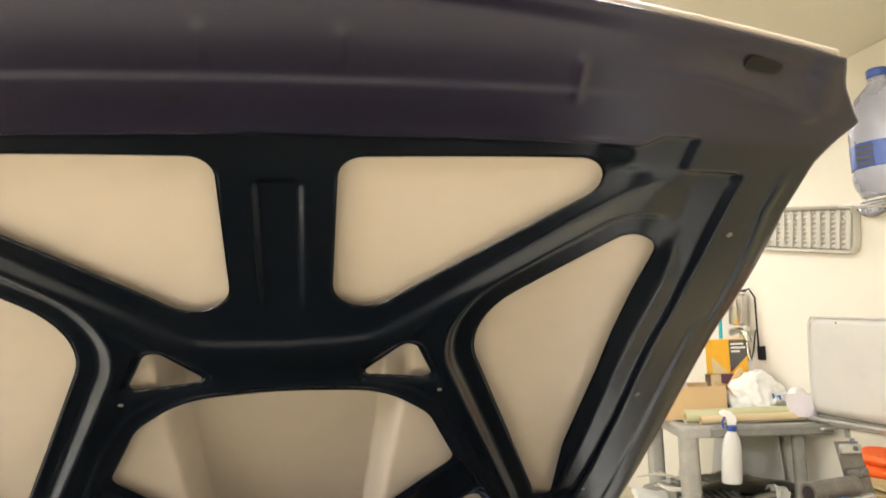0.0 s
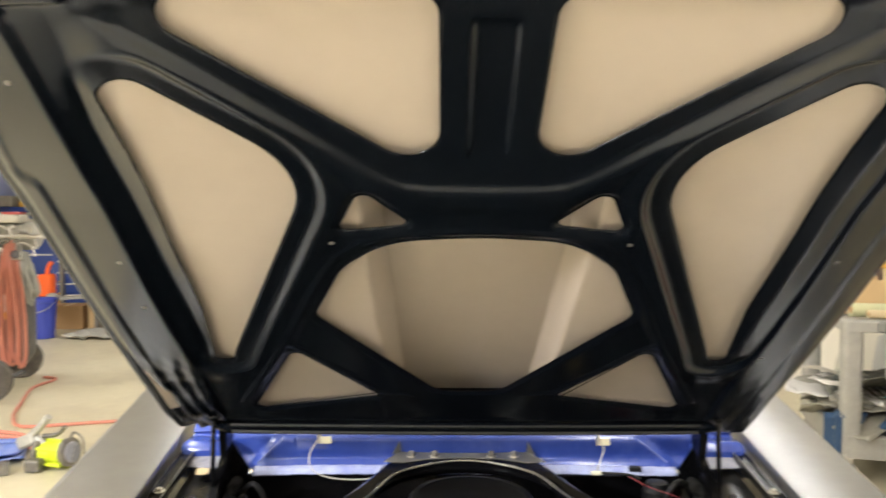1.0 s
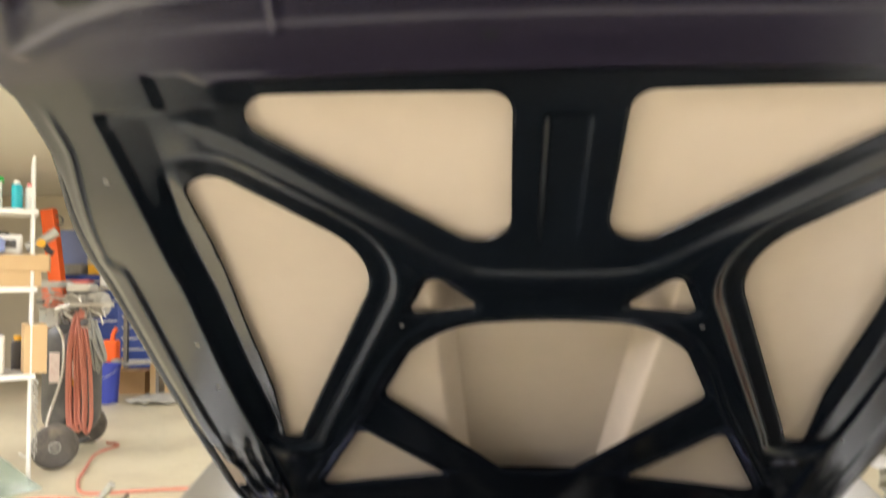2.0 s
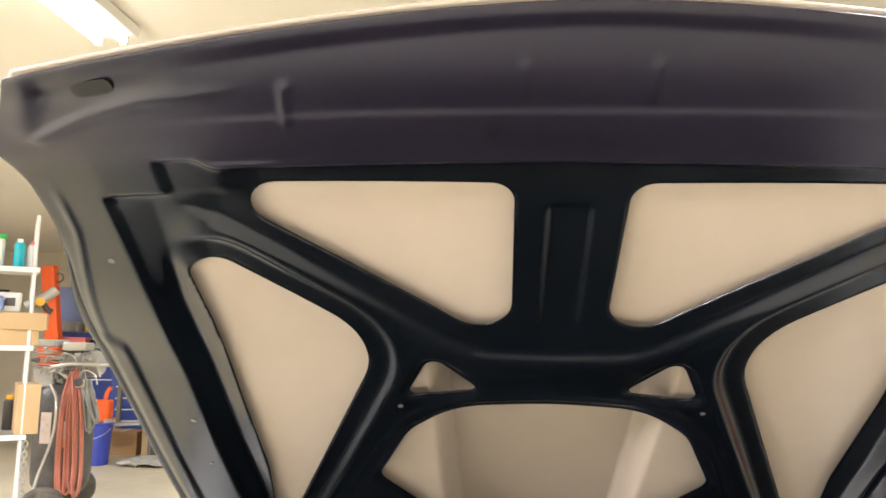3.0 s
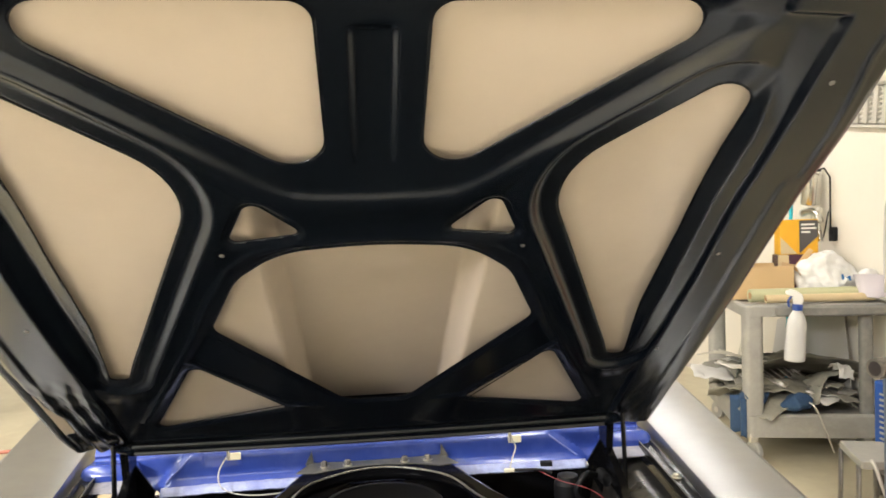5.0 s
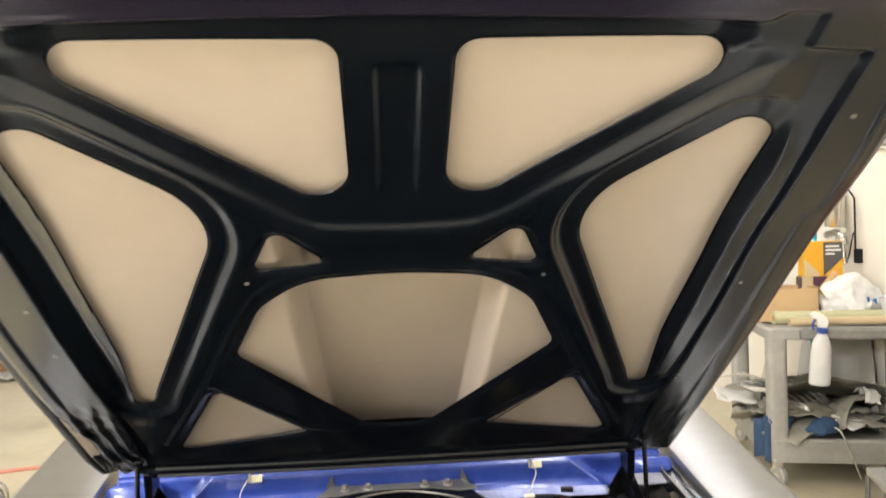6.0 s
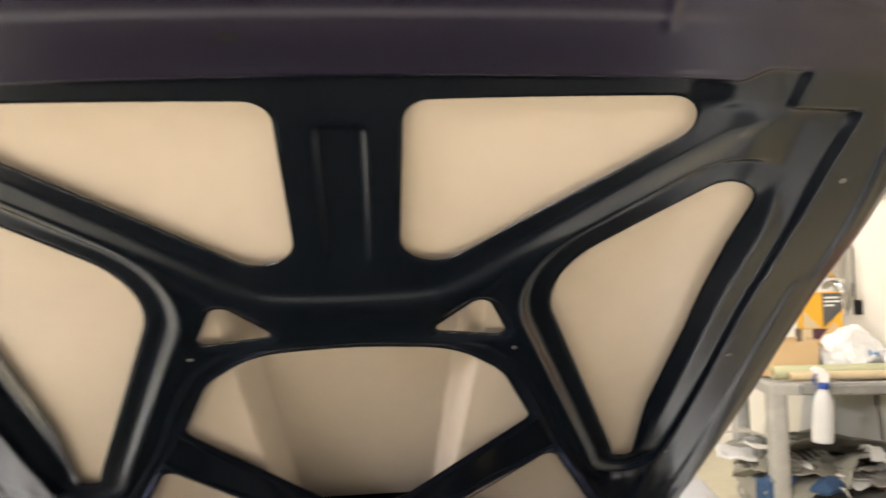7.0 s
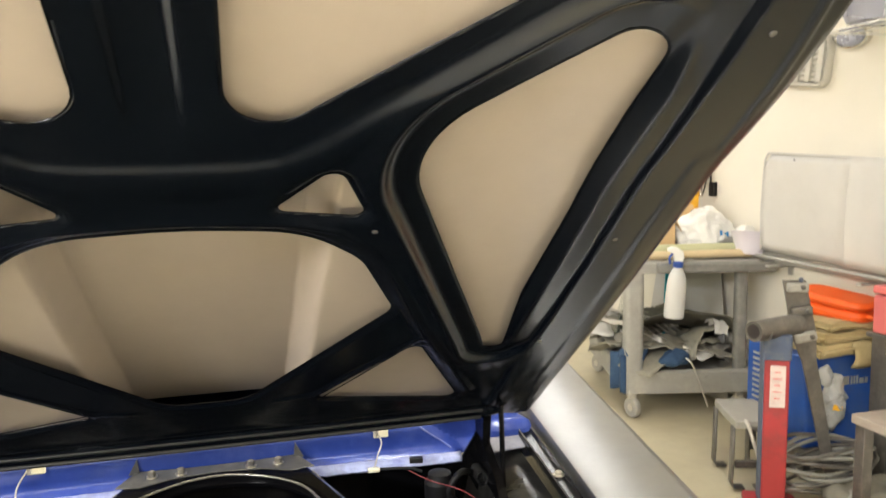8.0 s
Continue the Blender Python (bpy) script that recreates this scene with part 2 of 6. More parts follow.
# ---------------------------------------------------------------- builders
def part(name, bm, material, parent=None, label="", smooth=True, bevel=0.0, m=None, solid=0.0):
    me = bpy.data.meshes.new(name)
    if m is not None:
        bm.transform(m)
    bmesh.ops.recalc_face_normals(bm, faces=bm.faces)
    bm.to_mesh(me)
    bm.free()
    for p in me.polygons:
        p.use_smooth = smooth
    if smooth:
        me.set_sharp_from_angle(angle=radians(38))
    me.materials.append(material)
    ob = new(name, me)
    if parent is not None:
        ob.parent = parent
    if bevel:
        md = ob.modifiers.new("bevel", "BEVEL")
        md.width, md.segments, md.limit_method = bevel, 2, "ANGLE"
    if solid:
        md = ob.modifiers.new("thick", "SOLIDIFY")
        md.thickness = solid
    if label:
        ob["label"] = label
    return ob


def thing(name, label, category, m=Matrix(), group="", kind=""):
    ob = new(name)
    ob.empty_display_size = 0.05
    ob.matrix_world = m
    return tagged(ob, label, category, group, kind)


def box(sx, sy, sz, x=0, y=0, z=0, bm=None, rx=0, ry=0, rz=0):
    """A box with its base at z."""
    bm = bm or bmesh.new()
    bmesh.ops.create_cube(bm, size=1, matrix=pose(x, y, z, rx, ry, rz) @ Matrix.Translation((0, 0, sz / 2)) @ Matrix.Diagonal((sx, sy, sz, 1)))
    return bm


def cyl(r, h, x=0, y=0, z=0, bm=None, rx=0, ry=0, rz=0, r2=None, n=24):
    """A round bar or cone whose base stands at the place given."""
    bm = bm or bmesh.new()
    bmesh.ops.create_cone(bm, cap_ends=True, segments=n, radius1=r, radius2=r if r2 is None else r2, depth=h,
                          matrix=pose(x, y, z, rx, ry, rz) @ Matrix.Translation((0, 0, h / 2)))
    return bm


def turned(profile, n=32, bm=None, m=Matrix(), sx=1.0, sy=1.0):
    """A lathe form from (radius, height) pairs."""
    bm = bm or bmesh.new()
    rings = []
    for r, h in profile:
        rings.append([bm.verts.new(m @ Vector((sx * r * math.cos(2 * math.pi * k / n), sy * r * math.sin(2 * math.pi * k / n), h))) for k in range(n)])
    for a, b in zip(rings, rings[1:]):
        for k in range(n):
            bm.faces.new((a[k], a[(k + 1) % n], b[(k + 1) % n], b[k]))
    bm.faces.new(rings[0][::-1])
    bm.faces.new(rings[-1])
    return bm


def spline(pts, steps=8):
    """Catmull-Rom through the points."""
    p = [Vector(q) for q in pts]
    p = [p[0] * 2 - p[1]] + p + [p[-1] * 2 - p[-2]]
    out = []
    for k in range(1, len(p) - 2):
        for s in range(steps):
            t = s / steps
            a, b, c, e = p[k - 1], p[k], p[k + 1], p[k + 2]
            out.append(0.5 * (2 * b + (c - a) * t + (2 * a - 5 * b + 4 * c - e) * t * t + (3 * b - a - 3 * c + e) * t ** 3))
    out.append(p[-2])
    return out


def tube(pts, r, n=10, bm=None, smooth=True, steps=8):
    """A round hose along points."""
    bm = bm or bmesh.new()
    path = spline(pts, steps) if smooth else [Vector(q) for q in pts]
    rings, up = [], None
    for k, q in enumerate(path):
        d = (path[min(k + 1, len(path) - 1)] - path[max(k - 1, 0)]).normalized()
        if up is None:
            up = d.orthogonal().normalized()
        up = (up - d * up.dot(d)).normalized()
        side = d.cross(up)
        rings.append([bm.verts.new(q + r * (math.cos(2 * math.pi * j / n) * up + math.sin(2 * math.pi * j / n) * side)) for j in range(n)])
    for a, b in zip(rings, rings[1:]):
        for j in range(n):
            bm.faces.new((a[j], a[(j + 1) % n], b[(j + 1) % n], b[j]))
    bm.faces.new(rings[0][::-1])
    bm.faces.new(rings[-1])
    return bm


def loft(sections, bm=None, close=False, caps=False):
    """A sheet through rows of points."""
    bm = bm or bmesh.new()
    rows = [[bm.verts.new(q) for q in s] for s in sections]
    n = len(rows[0])
    for a, b in zip(rows, rows[1:]):
        for k in range(n if close else n - 1):
            bm.faces.new((a[k], a[(k + 1) % n], b[(k + 1) % n], b[k]))
    if caps and close:
        bm.faces.new(rows[0][::-1])
        bm.faces.new(rows[-1])
    return bm


def slab(outline, h, bm=None, m=Matrix()):
    """A plate of thickness h over a flat outline."""
    bm = bm or bmesh.new()
    lo = [bm.verts.new(m @ Vector((x, y, 0))) for x, y in outline]
    hi = [bm.verts.new(m @ Vector((x, y, h))) for x, y in outline]
    bm.faces.new(lo[::-1])
    bm.faces.new(hi)
    for k in range(len(lo)):
        bm.faces.new((lo[k], lo[(k + 1) % len(lo)], hi[(k + 1) % len(lo)], hi[k]))
    return bm


def round_rect(w, h, r, n=5):
    return [(sx * (w / 2 - r) + r * math.cos(math.radians(a0 + 90 * k / n)), sy * (h / 2 - r) + r * math.sin(math.radians(a0 + 90 * k / n)))
            for sx, sy, a0 in ((1, 1, 0), (-1, 1, 90), (-1, -1, 180), (1, -1, 270)) for k in range(n + 1)]


def crumple(bm, amount, scale=6.0, seed=0.0):
    for v in bm.verts:
        n = noise.noise_vector(v.co * scale + Vector((seed, seed * 1.7, -seed)))
        v.co += n * amount
    return bm


def blob(rx, ry, rz, amount, scale=5.0, seed=0.0, sub=4, flat=True):
    """A soft heap on its base, lumpy all over."""
    bm = bmesh.new()
    bmesh.ops.create_icosphere(bm, subdivisions=sub, radius=1)
    for v in bm.verts:
        v.co = Vector((v.co.x * rx, v.co.y * ry, max(v.co.z, -0.55 if flat else -1) * rz))
    crumple(bm, amount, scale, seed)
    low = min(v.co.z for v in bm.verts)
    for v in bm.verts:
        v.co.z -= low
    return bm


# ---------------------------------------------------------------- the room
X_EAST, X_WEST, Y_NORTH, Y_SOUTH, Z_CEIL = 2.80, -8.5, 10.2, -8.0, 2.72


def room():
    tagged(part("floor", box(X_EAST - X_WEST + 0.6, Y_NORTH - Y_SOUTH + 0.6, 0.2, (X_EAST + X_WEST) / 2, (Y_NORTH + Y_SOUTH) / 2, -0.2), M_CONCRETE, smooth=False),
           "sealed pale concrete workshop floor with faint stains", "floor", kind="structure")
    tagged(part("wall_east", box(0.15, Y_NORTH - Y_SOUTH, Z_CEIL, X_EAST + 0.075, (Y_NORTH + Y_SOUTH) / 2, 0), M_WALL, smooth=False),
           "cream painted workshop wall hung with parts", "wall", kind="structure")
    tagged(part("wall_west", box(0.15, Y_NORTH - Y_SOUTH, Z_CEIL + 0.9, X_WEST - 0.075, (Y_NORTH + Y_SOUTH) / 2, 0), M_WALL_DIM, smooth=False),
           "plain beige workshop side wall", "wall", kind="structure")
    tagged(part("wall_north", box(X_EAST - X_WEST + 0.3, 0.15, Z_CEIL + 0.9, (X_EAST + X_WEST) / 2, Y_NORTH + 0.075, 0), M_WALL_DIM, smooth=False),
           "beige back wall behind shelves and tool chest", "wall", kind="structure")
    tagged(part("wall_south", box(X_EAST - X_WEST + 0.3, 0.15, Z_CEIL + 0.9, (X_EAST + X_WEST) / 2, Y_SOUTH - 0.075, 0), M_WALL, smooth=False),
           "plain cream wall behind the camera", "wall", kind="structure")
    tagged(part("ceiling", box(X_EAST - X_WEST + 0.3, Y_NORTH - Y_SOUTH + 0.3, 0.12, (X_EAST + X_WEST) / 2, (Y_NORTH + Y_SOUTH) / 2, Z_CEIL + 0.004), M_CEIL, smooth=False),
           "cream painted flat workshop ceiling", "ceiling", kind="structure")


def strip_light(x, y, length):
    t = thing("ceiling_light", "lit white fluorescent ceiling strip light, from a set partly added out of view", "lamp", pose(x, y, Z_CEIL), group="ceiling strip lights")
    part("housing", slab(round_rect(0.20, length, 0.01), 0.05, m=pose(0, 0, -0.05)), M_FIXT, t, bevel=0.004)
    for sx in (-0.055, 0.055):
        part("fluorescent_tube", cyl(0.016, length - 0.1, sx, (length - 0.1) / 2, -0.072, rx=90, n=14), M_TUBE, t)
        for sy in (-1, 1):
            part("tube_holder", box(0.03, 0.02, 0.045, sx, sy * (length / 2 - 0.04), -0.095), M_FIXT, t, bevel=0.003)
    return t


def area(x, y, z, sx, sy, power, color=(1.0, 0.992, 0.985)):
    la = bpy.data.lights.new("strip_glow", "AREA")
    la.shape, la.size, la.size_y, la.energy, la.color = "RECTANGLE", sx, sy, power, color
    ob = new("strip_glow", la)
    ob.matrix_world = pose(x, y, z)
    return ob


room()
# first two strips are seen; (1.75, 3.7) is added to brighten the east wall
for lx, ly, ll in ((-1.68, 0.55, 2.4), (0.85, 0.05, 2.4), (-1.68, -3.2, 2.4), (0.85, -3.2, 2.4), (-1.68, -6.0, 2.4), (0.85, -6.0, 2.4), (-5.6, 4.3, 2.4), (-4.6, 0.5, 2.4), (-3.4, -2.9, 2.4), (-1.7, 6.0, 2.4), (1.75, 3.7, 2.4)):
    strip_light(lx, ly, ll)
    # the strip at (-3.4, -2.9) is added, unseen and overpowered, for the scoop's side
    area(lx, ly, Z_CEIL - 0.11, 0.16, ll - 0.1, PANEL_POWER * ((18.0 if lx < -1.8 else 0.5 if lx < 0 else 0.3) if ly < -1 else 0.45 if lx > 1 else (0.75 if ly < 3 else 1.3) if lx > -2 else 2.0))

# ---------------------------------------------------------------- the car
# hood frame: u across, v from the cowl to the nose, w up through the panel
HOOD_O, HOOD_TILT = Vector((0, 0.62, 0.8515)), radians(38.39)
HOOD_V = Vector((0, -math.cos(HOOD_TILT), math.sin(HOOD_TILT)))
HOOD_N = Vector((0, math.sin(HOOD_TILT), math.cos(HOOD_TILT)))


def on_hood(u, v, w):
    return HOOD_O + Vector((u, 0, 0)) + HOOD_V * v + HOOD_N * w


def smooth(a, b, x):
    t = np.clip((x - a) / (b - a), 0, 1)
    return t * t * (3 - 2 * t)


def fillet(corners, n=9):
    """An outline from corners (u, v, radius)."""
    out = []
    k = len(corners)
    for i in range(k):
        p = np.array(corners[i][:2])
        a, b = np.array(corners[i - 1][:2]) - p, np.array(corners[(i + 1) % k][:2]) - p
        la, lb = np.linalg.norm(a), np.linalg.norm(b)
        a, b = a / la, b / lb
        half = math.acos(max(-1, min(1, float(a @ b)))) / 2
        r = corners[i][2]
        t = min(r / math.tan(half), 0.49 * la, 0.49 * lb)
        r = t * math.tan(half)
        c = p + (a + b) / np.linalg.norm(a + b) * r / math.sin(half)
        s, e = p + a * t - c, p + b * t - c
        a0 = math.atan2(s[1], s[0])
        da = (math.atan2(e[1], e[0]) - a0 + math.pi) % (2 * math.pi) - math.pi
        out += [c + r * np.array([math.cos(a0 + da * q / n), math.sin(a0 + da * q / n)]) for q in range(n + 1)]
    return np.array(out)


def mirrored(pts):
    return [(-u, v, r) for u, v, r in pts][::-1]


CUT_NOSE = [(0.067, 1.2394, 0.030), (0.4431, 1.2514, 0.0335), (0.0637, 0.926, 0.046)]
CUT_SIDE = [(0.4895, 1.180, 0.040), (0.4865, 1.000, 0.3), (0.4925, 0.800, 0.5), (0.4915, 0.580, 0.3), (0.5115, 0.3815, 0.014), (0.476, 0.3845, 0.016), (0.4575, 0.4365, 0.1), (0.2487, 0.942, 0.14)]
CUT_SMALL = [(0.1072, 0.8256, 0.010), (0.1828, 0.9108, 0.018), (0.2266, 0.8069, 0.012)]
CUT_MID = [(0.0, 0.794, 0.6), (0.150, 0.780, 0.15), (0.228, 0.708, 0.12), (0.292, 0.556, 0.035), (0.066, 0.238, 0.06), (-0.066, 0.238, 0.06), (-0.292, 0.556, 0.035), (-0.228, 0.708, 0.12), (-0.150, 0.780, 0.15)]
CUT_REAR = [(0.1919, 0.2166, 0.008), (0.3515, 0.4265, 0.018), (0.4803, 0.1478, 0.016)]
CUTS = [(kind, fillet(c)) for kind, c in (("nose", CUT_NOSE), ("nose", mirrored(CUT_NOSE)), ("side", CUT_SIDE), ("side", mirrored(CUT_SIDE)), ("small", CUT_SMALL), ("small", mirrored(CUT_SMALL)),
                                          ("mid", CUT_MID), ("rear", CUT_REAR), ("rear", mirrored(CUT_REAR)))]


def distance(P, poly):
    """Signed distance of points to an outline (inside: minus) and the nearest point on it."""
    best, near = np.full(len(P), 1e9), np.zeros_like(P)
    inside = np.zeros(len(P), bool)
    for a, b in zip(poly, np.roll(poly, -1, 0)):
        e = b - a
        t = np.clip(((P - a) @ e) / max(float(e @ e), 1e-12), 0, 1)[:, None]
        q = a + t * e
        d = np.linalg.norm(P - q, axis=1)
        hit = d < best
        best[hit], near[hit] = d[hit], q[hit]
        if abs(e[1]) > 1e-12:
            cross = ((a[1] > P[:, 1]) != (b[1] > P[:, 1])) & (P[:, 0] < e[0] * (P[:, 1] - a[1]) / e[1] + a[0])
            inside ^= cross
    return np.where(inside, -best, best), near


def seg(P, a, b):
    a, b = np.array(a), np.array(b)
    t = np.clip(((P - a) @ (b - a)) / ((b - a) @ (b - a)), 0, 1)[:, None]
    return np.linalg.norm(P - a - t * (b - a), axis=1)


def half_width(v, u):
    """Half the hood's width; its far side is a little fuller."""
    right = np.interp(v, [-0.02, 0.0, 0.25, 0.43, 0.62, 0.74, 0.87, 0.97, 1.08, 1.19, 1.27, 1.31, 1.328, 1.336, 1.345, 1.38, 1.42, 1.5],
                      [0.662, 0.664, 0.6665, 0.6676, 0.6657, 0.6614, 0.6580, 0.6500, 0.6360, 0.620, 0.622, 0.631, 0.637, 0.639, 0.629, 0.598, 0.574, 0.56])
    return right + np.where(np.asarray(u) < 0, 0.025 * smooth(1.22, 0.95, v) * smooth(-0.05, 0.15, v), 0)


def hood_grid(step):
    s = np.linspace(-1, 1, int(1.31 / step) | 1)
    t = np.linspace(0, 1, int(1.47 / step))
    S, T = np.meshgrid(s, t)
    Vv = T * (1.480 - 0.064 * np.abs(S) ** 1.6) + (0.031 + 0.013 * S ** 2) * (1 - T)
    U = S * half_width(Vv, S)
    return S, T, U, Vv


def sag(u, v):
    """The crown of the whole panel: down towards the nose's corners."""
    return -0.030 * smooth(0.85, 1.16, v) * (np.abs(u) / 0.6) ** 2 - 0.016 * smooth(1.25, 1.48, v)


def along(A, pts):
    """Signed distance to an open line of points, plus on its left."""
    best, sign = np.full(len(A), 1e9), np.ones(len(A))
    for p, q in zip(pts, pts[1:]):
        p, q = np.array(p), np.array(q)
        e = q - p
        t = np.clip(((A - p) @ e) / (e @ e), 0, 1)[:, None]
        r = A - p - t * e
        d = np.linalg.norm(r, axis=1)
        hit = d < best - 1e-9
        best[hit] = d[hit]
        sign[hit] = np.sign(e[0] * r[hit, 1] - e[1] * r[hit, 0])
    return best * np.where(sign == 0, 1, sign)


# the fold below the two front openings, and the narrow bead down each leg
FOLD = [(-0.01, 0.911), (0.085, 0.914), (0.118, 0.920), (0.142, 0.934), (0.165, 0.952), (0.2954, 1.0735), (0.3548, 1.1295), (0.432, 1.196)]
BEAD = [(-0.01, 0.812), (0.075, 0.809), (0.140, 0.800), (0.190, 0.782), (0.232, 0.745), (0.262, 0.690), (0.289, 0.627), (0.328, 0.527), (0.405, 0.365), (0.490, 0.192)]


def inner_level(u, v):
    """The inner frame's level, with its flanges, ribs, steps and beads."""
    P = np.stack([u, v], 1)
    a = np.abs(u)
    A = np.stack([a, v], 1)
    dmin, near = np.full(len(P), 1e9), P.copy()
    apart = {}
    for kind, poly in CUTS:
        d, q = distance(P, poly)
        apart[kind] = np.minimum(apart.get(kind, 1e9), d)
        hit = d < dmin
        dmin[hit], near[hit] = d[hit], q[hit]
    # side flange, the dark channel outside it and the crease of the rim
    a_cut = np.interp(v, [0.41, 0.58, 0.74, 0.96, 1.06, 1.125], [0.507, 0.493, 0.490, 0.486, 0.488, 0.490])
    a_fl = np.interp(v, [0.47, 0.65, 0.95, 1.08, 1.13, 1.17], [0.517, 0.522, 0.521, 0.516, 0.508, 0.495])
    a_rim = np.interp(v, [0.37, 0.50, 0.67, 0.83, 0.95, 1.05, 1.14, 1.24], [0.552, 0.559, 0.560, 0.556, 0.5535, 0.545, 0.540, 0.541])
    side_out = smooth(0.462, 0.482, a) * smooth(1.155, 1.075, v) * smooth(0.40, 0.44, v)
    # flange lean, ribs and rim differ by side to shape in uneven reflections
    lean = np.where(u < 0, 0.009, -0.009)
    d_side = apart["side"]
    sd = along(A, FOLD)
    # ribs rising to a crest beside the flanges and falling off behind it
    ebb = 1 - smooth(1.06, 1.12, v) * smooth(0.445, 0.500, a)
    rib_side = -0.0175 - ebb * (np.where(u < 0, 0.0040, 0.0065) * smooth(0.105, 0.052, d_side) + np.where(u < 0, 0.0008, 0.0022) * np.exp(-((d_side - 0.046) / 0.0048) ** 2))
    rib_fold = -0.0175 - smooth(0.465, 0.405, a) * (0.0040 + 0.0012 * smooth(0.10, 0.20, a)) * smooth(-0.070, -0.020, sd)
    w = np.minimum(rib_side, rib_fold)
    low = np.maximum(smooth(np.where(u < 0, 0.048, 0.045), np.where(u < 0, 0.024, 0.030), d_side) * (0.35 + 0.65 * ebb), smooth(-0.013, 0.013, sd) * smooth(0.475, 0.415, a))
    w = w * (1 - low) - 0.0135 * low
    for kind in ("mid", "small", "rear"):
        f = smooth(0.013, 0.003, apart[kind])
        w = w * (1 - f) - 0.0135 * f
    # the bead, with a shallow groove along its crown
    d_bead = np.abs(along(A, BEAD))
    slim = smooth(0.60, 0.78, v)
    w -= (0.0055 - 0.002 * slim) * np.exp(-(d_bead / (0.0072 - 0.003 * slim)) ** 2) - 0.0022 * (1 - slim) * np.exp(-(d_bead / 0.0028) ** 2)
    # crease over the rear openings
    d_crease = along(A, [(0.352, 0.452), (0.186, 0.242), (0.120, 0.224)])
    w -= 0.0045 * np.exp(-(d_crease / 0.0045) ** 2) * smooth(0.10, 0.15, a)
    w = w * (1 - side_out) + side_out * (-0.013 + lean * np.clip((a - a_cut) / (a_fl - a_cut), 0, 1))
    # shallow pocket behind the stepped corner
    pocket = smooth(0.36, 0.41, a) * smooth(1.225, 1.255, v)
    w = w * (1 - pocket) - 0.0225 * pocket
    # long bead pressed into the middle post
    post = smooth(0.935, 1.03, v) * smooth(1.214, 1.190, v)
    w += post * 0.0062 * smooth(0.0300, 0.0225, a)
    # flat between side rib and rim
    flat = smooth(-0.004, 0.004, a - a_fl) * smooth(0.36, 0.44, v) * smooth(1.245, 1.215, v)
    deep = 0.013 - lean + (0.0045 + lean) * smooth(1.03, 1.13, v)
    w = w * (1 - flat) - flat * (deep + (0.021 - deep) * np.clip((a - a_fl) / (a_rim - a_fl), 0, 1))
    # rim plate with its stepped corner, running into the nose
    rim = np.maximum(smooth(-0.0035, 0.0035, a - a_rim), smooth(0.4655, 0.4725, a) * smooth(1.240, 1.247, v))
    rim = np.maximum(rim * smooth(0.0, 0.10, v + 0.6 * (a - 0.55)), smooth(-0.004, 0.004, v - 1.2745 - 0.018 * smooth(0.40, 0.435, a)))
    front = 1.480 - 0.064 * (a / 0.6) ** 1.6 - v
    nose = smooth(1.285, 1.335, v)
    drop = 0.10 * np.maximum(0, a - 0.22) ** 2
    level = -0.027 - 0.003 * nose + 0.0012 * smooth(1.347, 1.359, v + drop) + 0.0018 * smooth(1.375, 1.46, v) - 0.003 * smooth(0.030, 0.010, front)
    level -= 0.0022 * np.exp(-((v - 1.284 - 0.02 * (a - 0.4)) / 0.0032) ** 2) * smooth(0.30, 0.36, a) * smooth(0.45, 0.43, a)
    wave = smooth(0.46, 0.20, v) * smooth(0.0, 0.02, a - a_rim) * np.where(u < 0, 1.0, 0.12)
    level += wave * (0.0042 * np.sin(a * 165 + 2.2 * np.sin(v * 15 + 0.6)) + 0.0030 * np.sin(v * 29 + a * 30 + 1.0) + 0.0012 * np.sin(v * 83 - a * 140))
    level += np.where(u < 0, 0.11 + 0.05 * smooth(0.44, 0.28, v), 0.0) * np.maximum(0, a - a_rim) * smooth(1.36, 1.22, v)
    ridge = np.min([seg(A, s, e) for s, e in (((0.35, 1.388), (0.46, 1.379)), ((0.46, 1.379), (0.52, 1.362)), ((0.52, 1.362), (0.578, 1.337)))], axis=0)
    level -= 0.0035 * np.exp(-(ridge / 0.007) ** 2) * smooth(0.34, 0.46, a)
    level += 0.003 * np.exp(-(seg(A, (0.38, 1.412), (0.545, 1.392)) / 0.013) ** 2) * smooth(0.38, 0.46, a)
    level -= 0.003 * np.exp(-(seg(A, (0.588, 1.352), (0.566, 1.404)) / 0.014) ** 2)
    level -= 0.0024 * np.exp(-((a - 0.3075 - 0.10 * (1.385 - v)) / 0.0042) ** 2) * smooth(1.330, 1.350, v) * smooth(1.398, 1.388, v)
    level -= 0.0016 * np.exp(-((a - 0.0645) / 0.0035) ** 2) * smooth(1.362, 1.375, v) * smooth(1.420, 1.405, v)
    w = w * (1 - rim) + rim * level
    # edge channel
    edge = half_width(v, u) - a
    strip = smooth(0.050, 0.043, edge) * smooth(0.98, 0.94, v + np.maximum(0, edge - 0.02)) * np.where(u < 0, smooth(0.16, 0.34, v), smooth(0.02, 0.10, v))
    strip = strip * np.where(u < 0, 1.0, 0.4)
    w -= 0.005 * strip - 0.004 * strip * smooth(0.022, 0.013, edge)
    w += 0.006 * smooth(0.010, 0.0, edge) * smooth(1.2, 1.1, v)
    w -= 0.0035 * np.exp(-((edge - 0.024) / 0.0038) ** 2) * smooth(0.93, 0.98, v) * smooth(1.275, 1.22, v)
    # rear edge with its two folds
    back = smooth(0.112, 0.085, v) * smooth(0.600, 0.555, a)
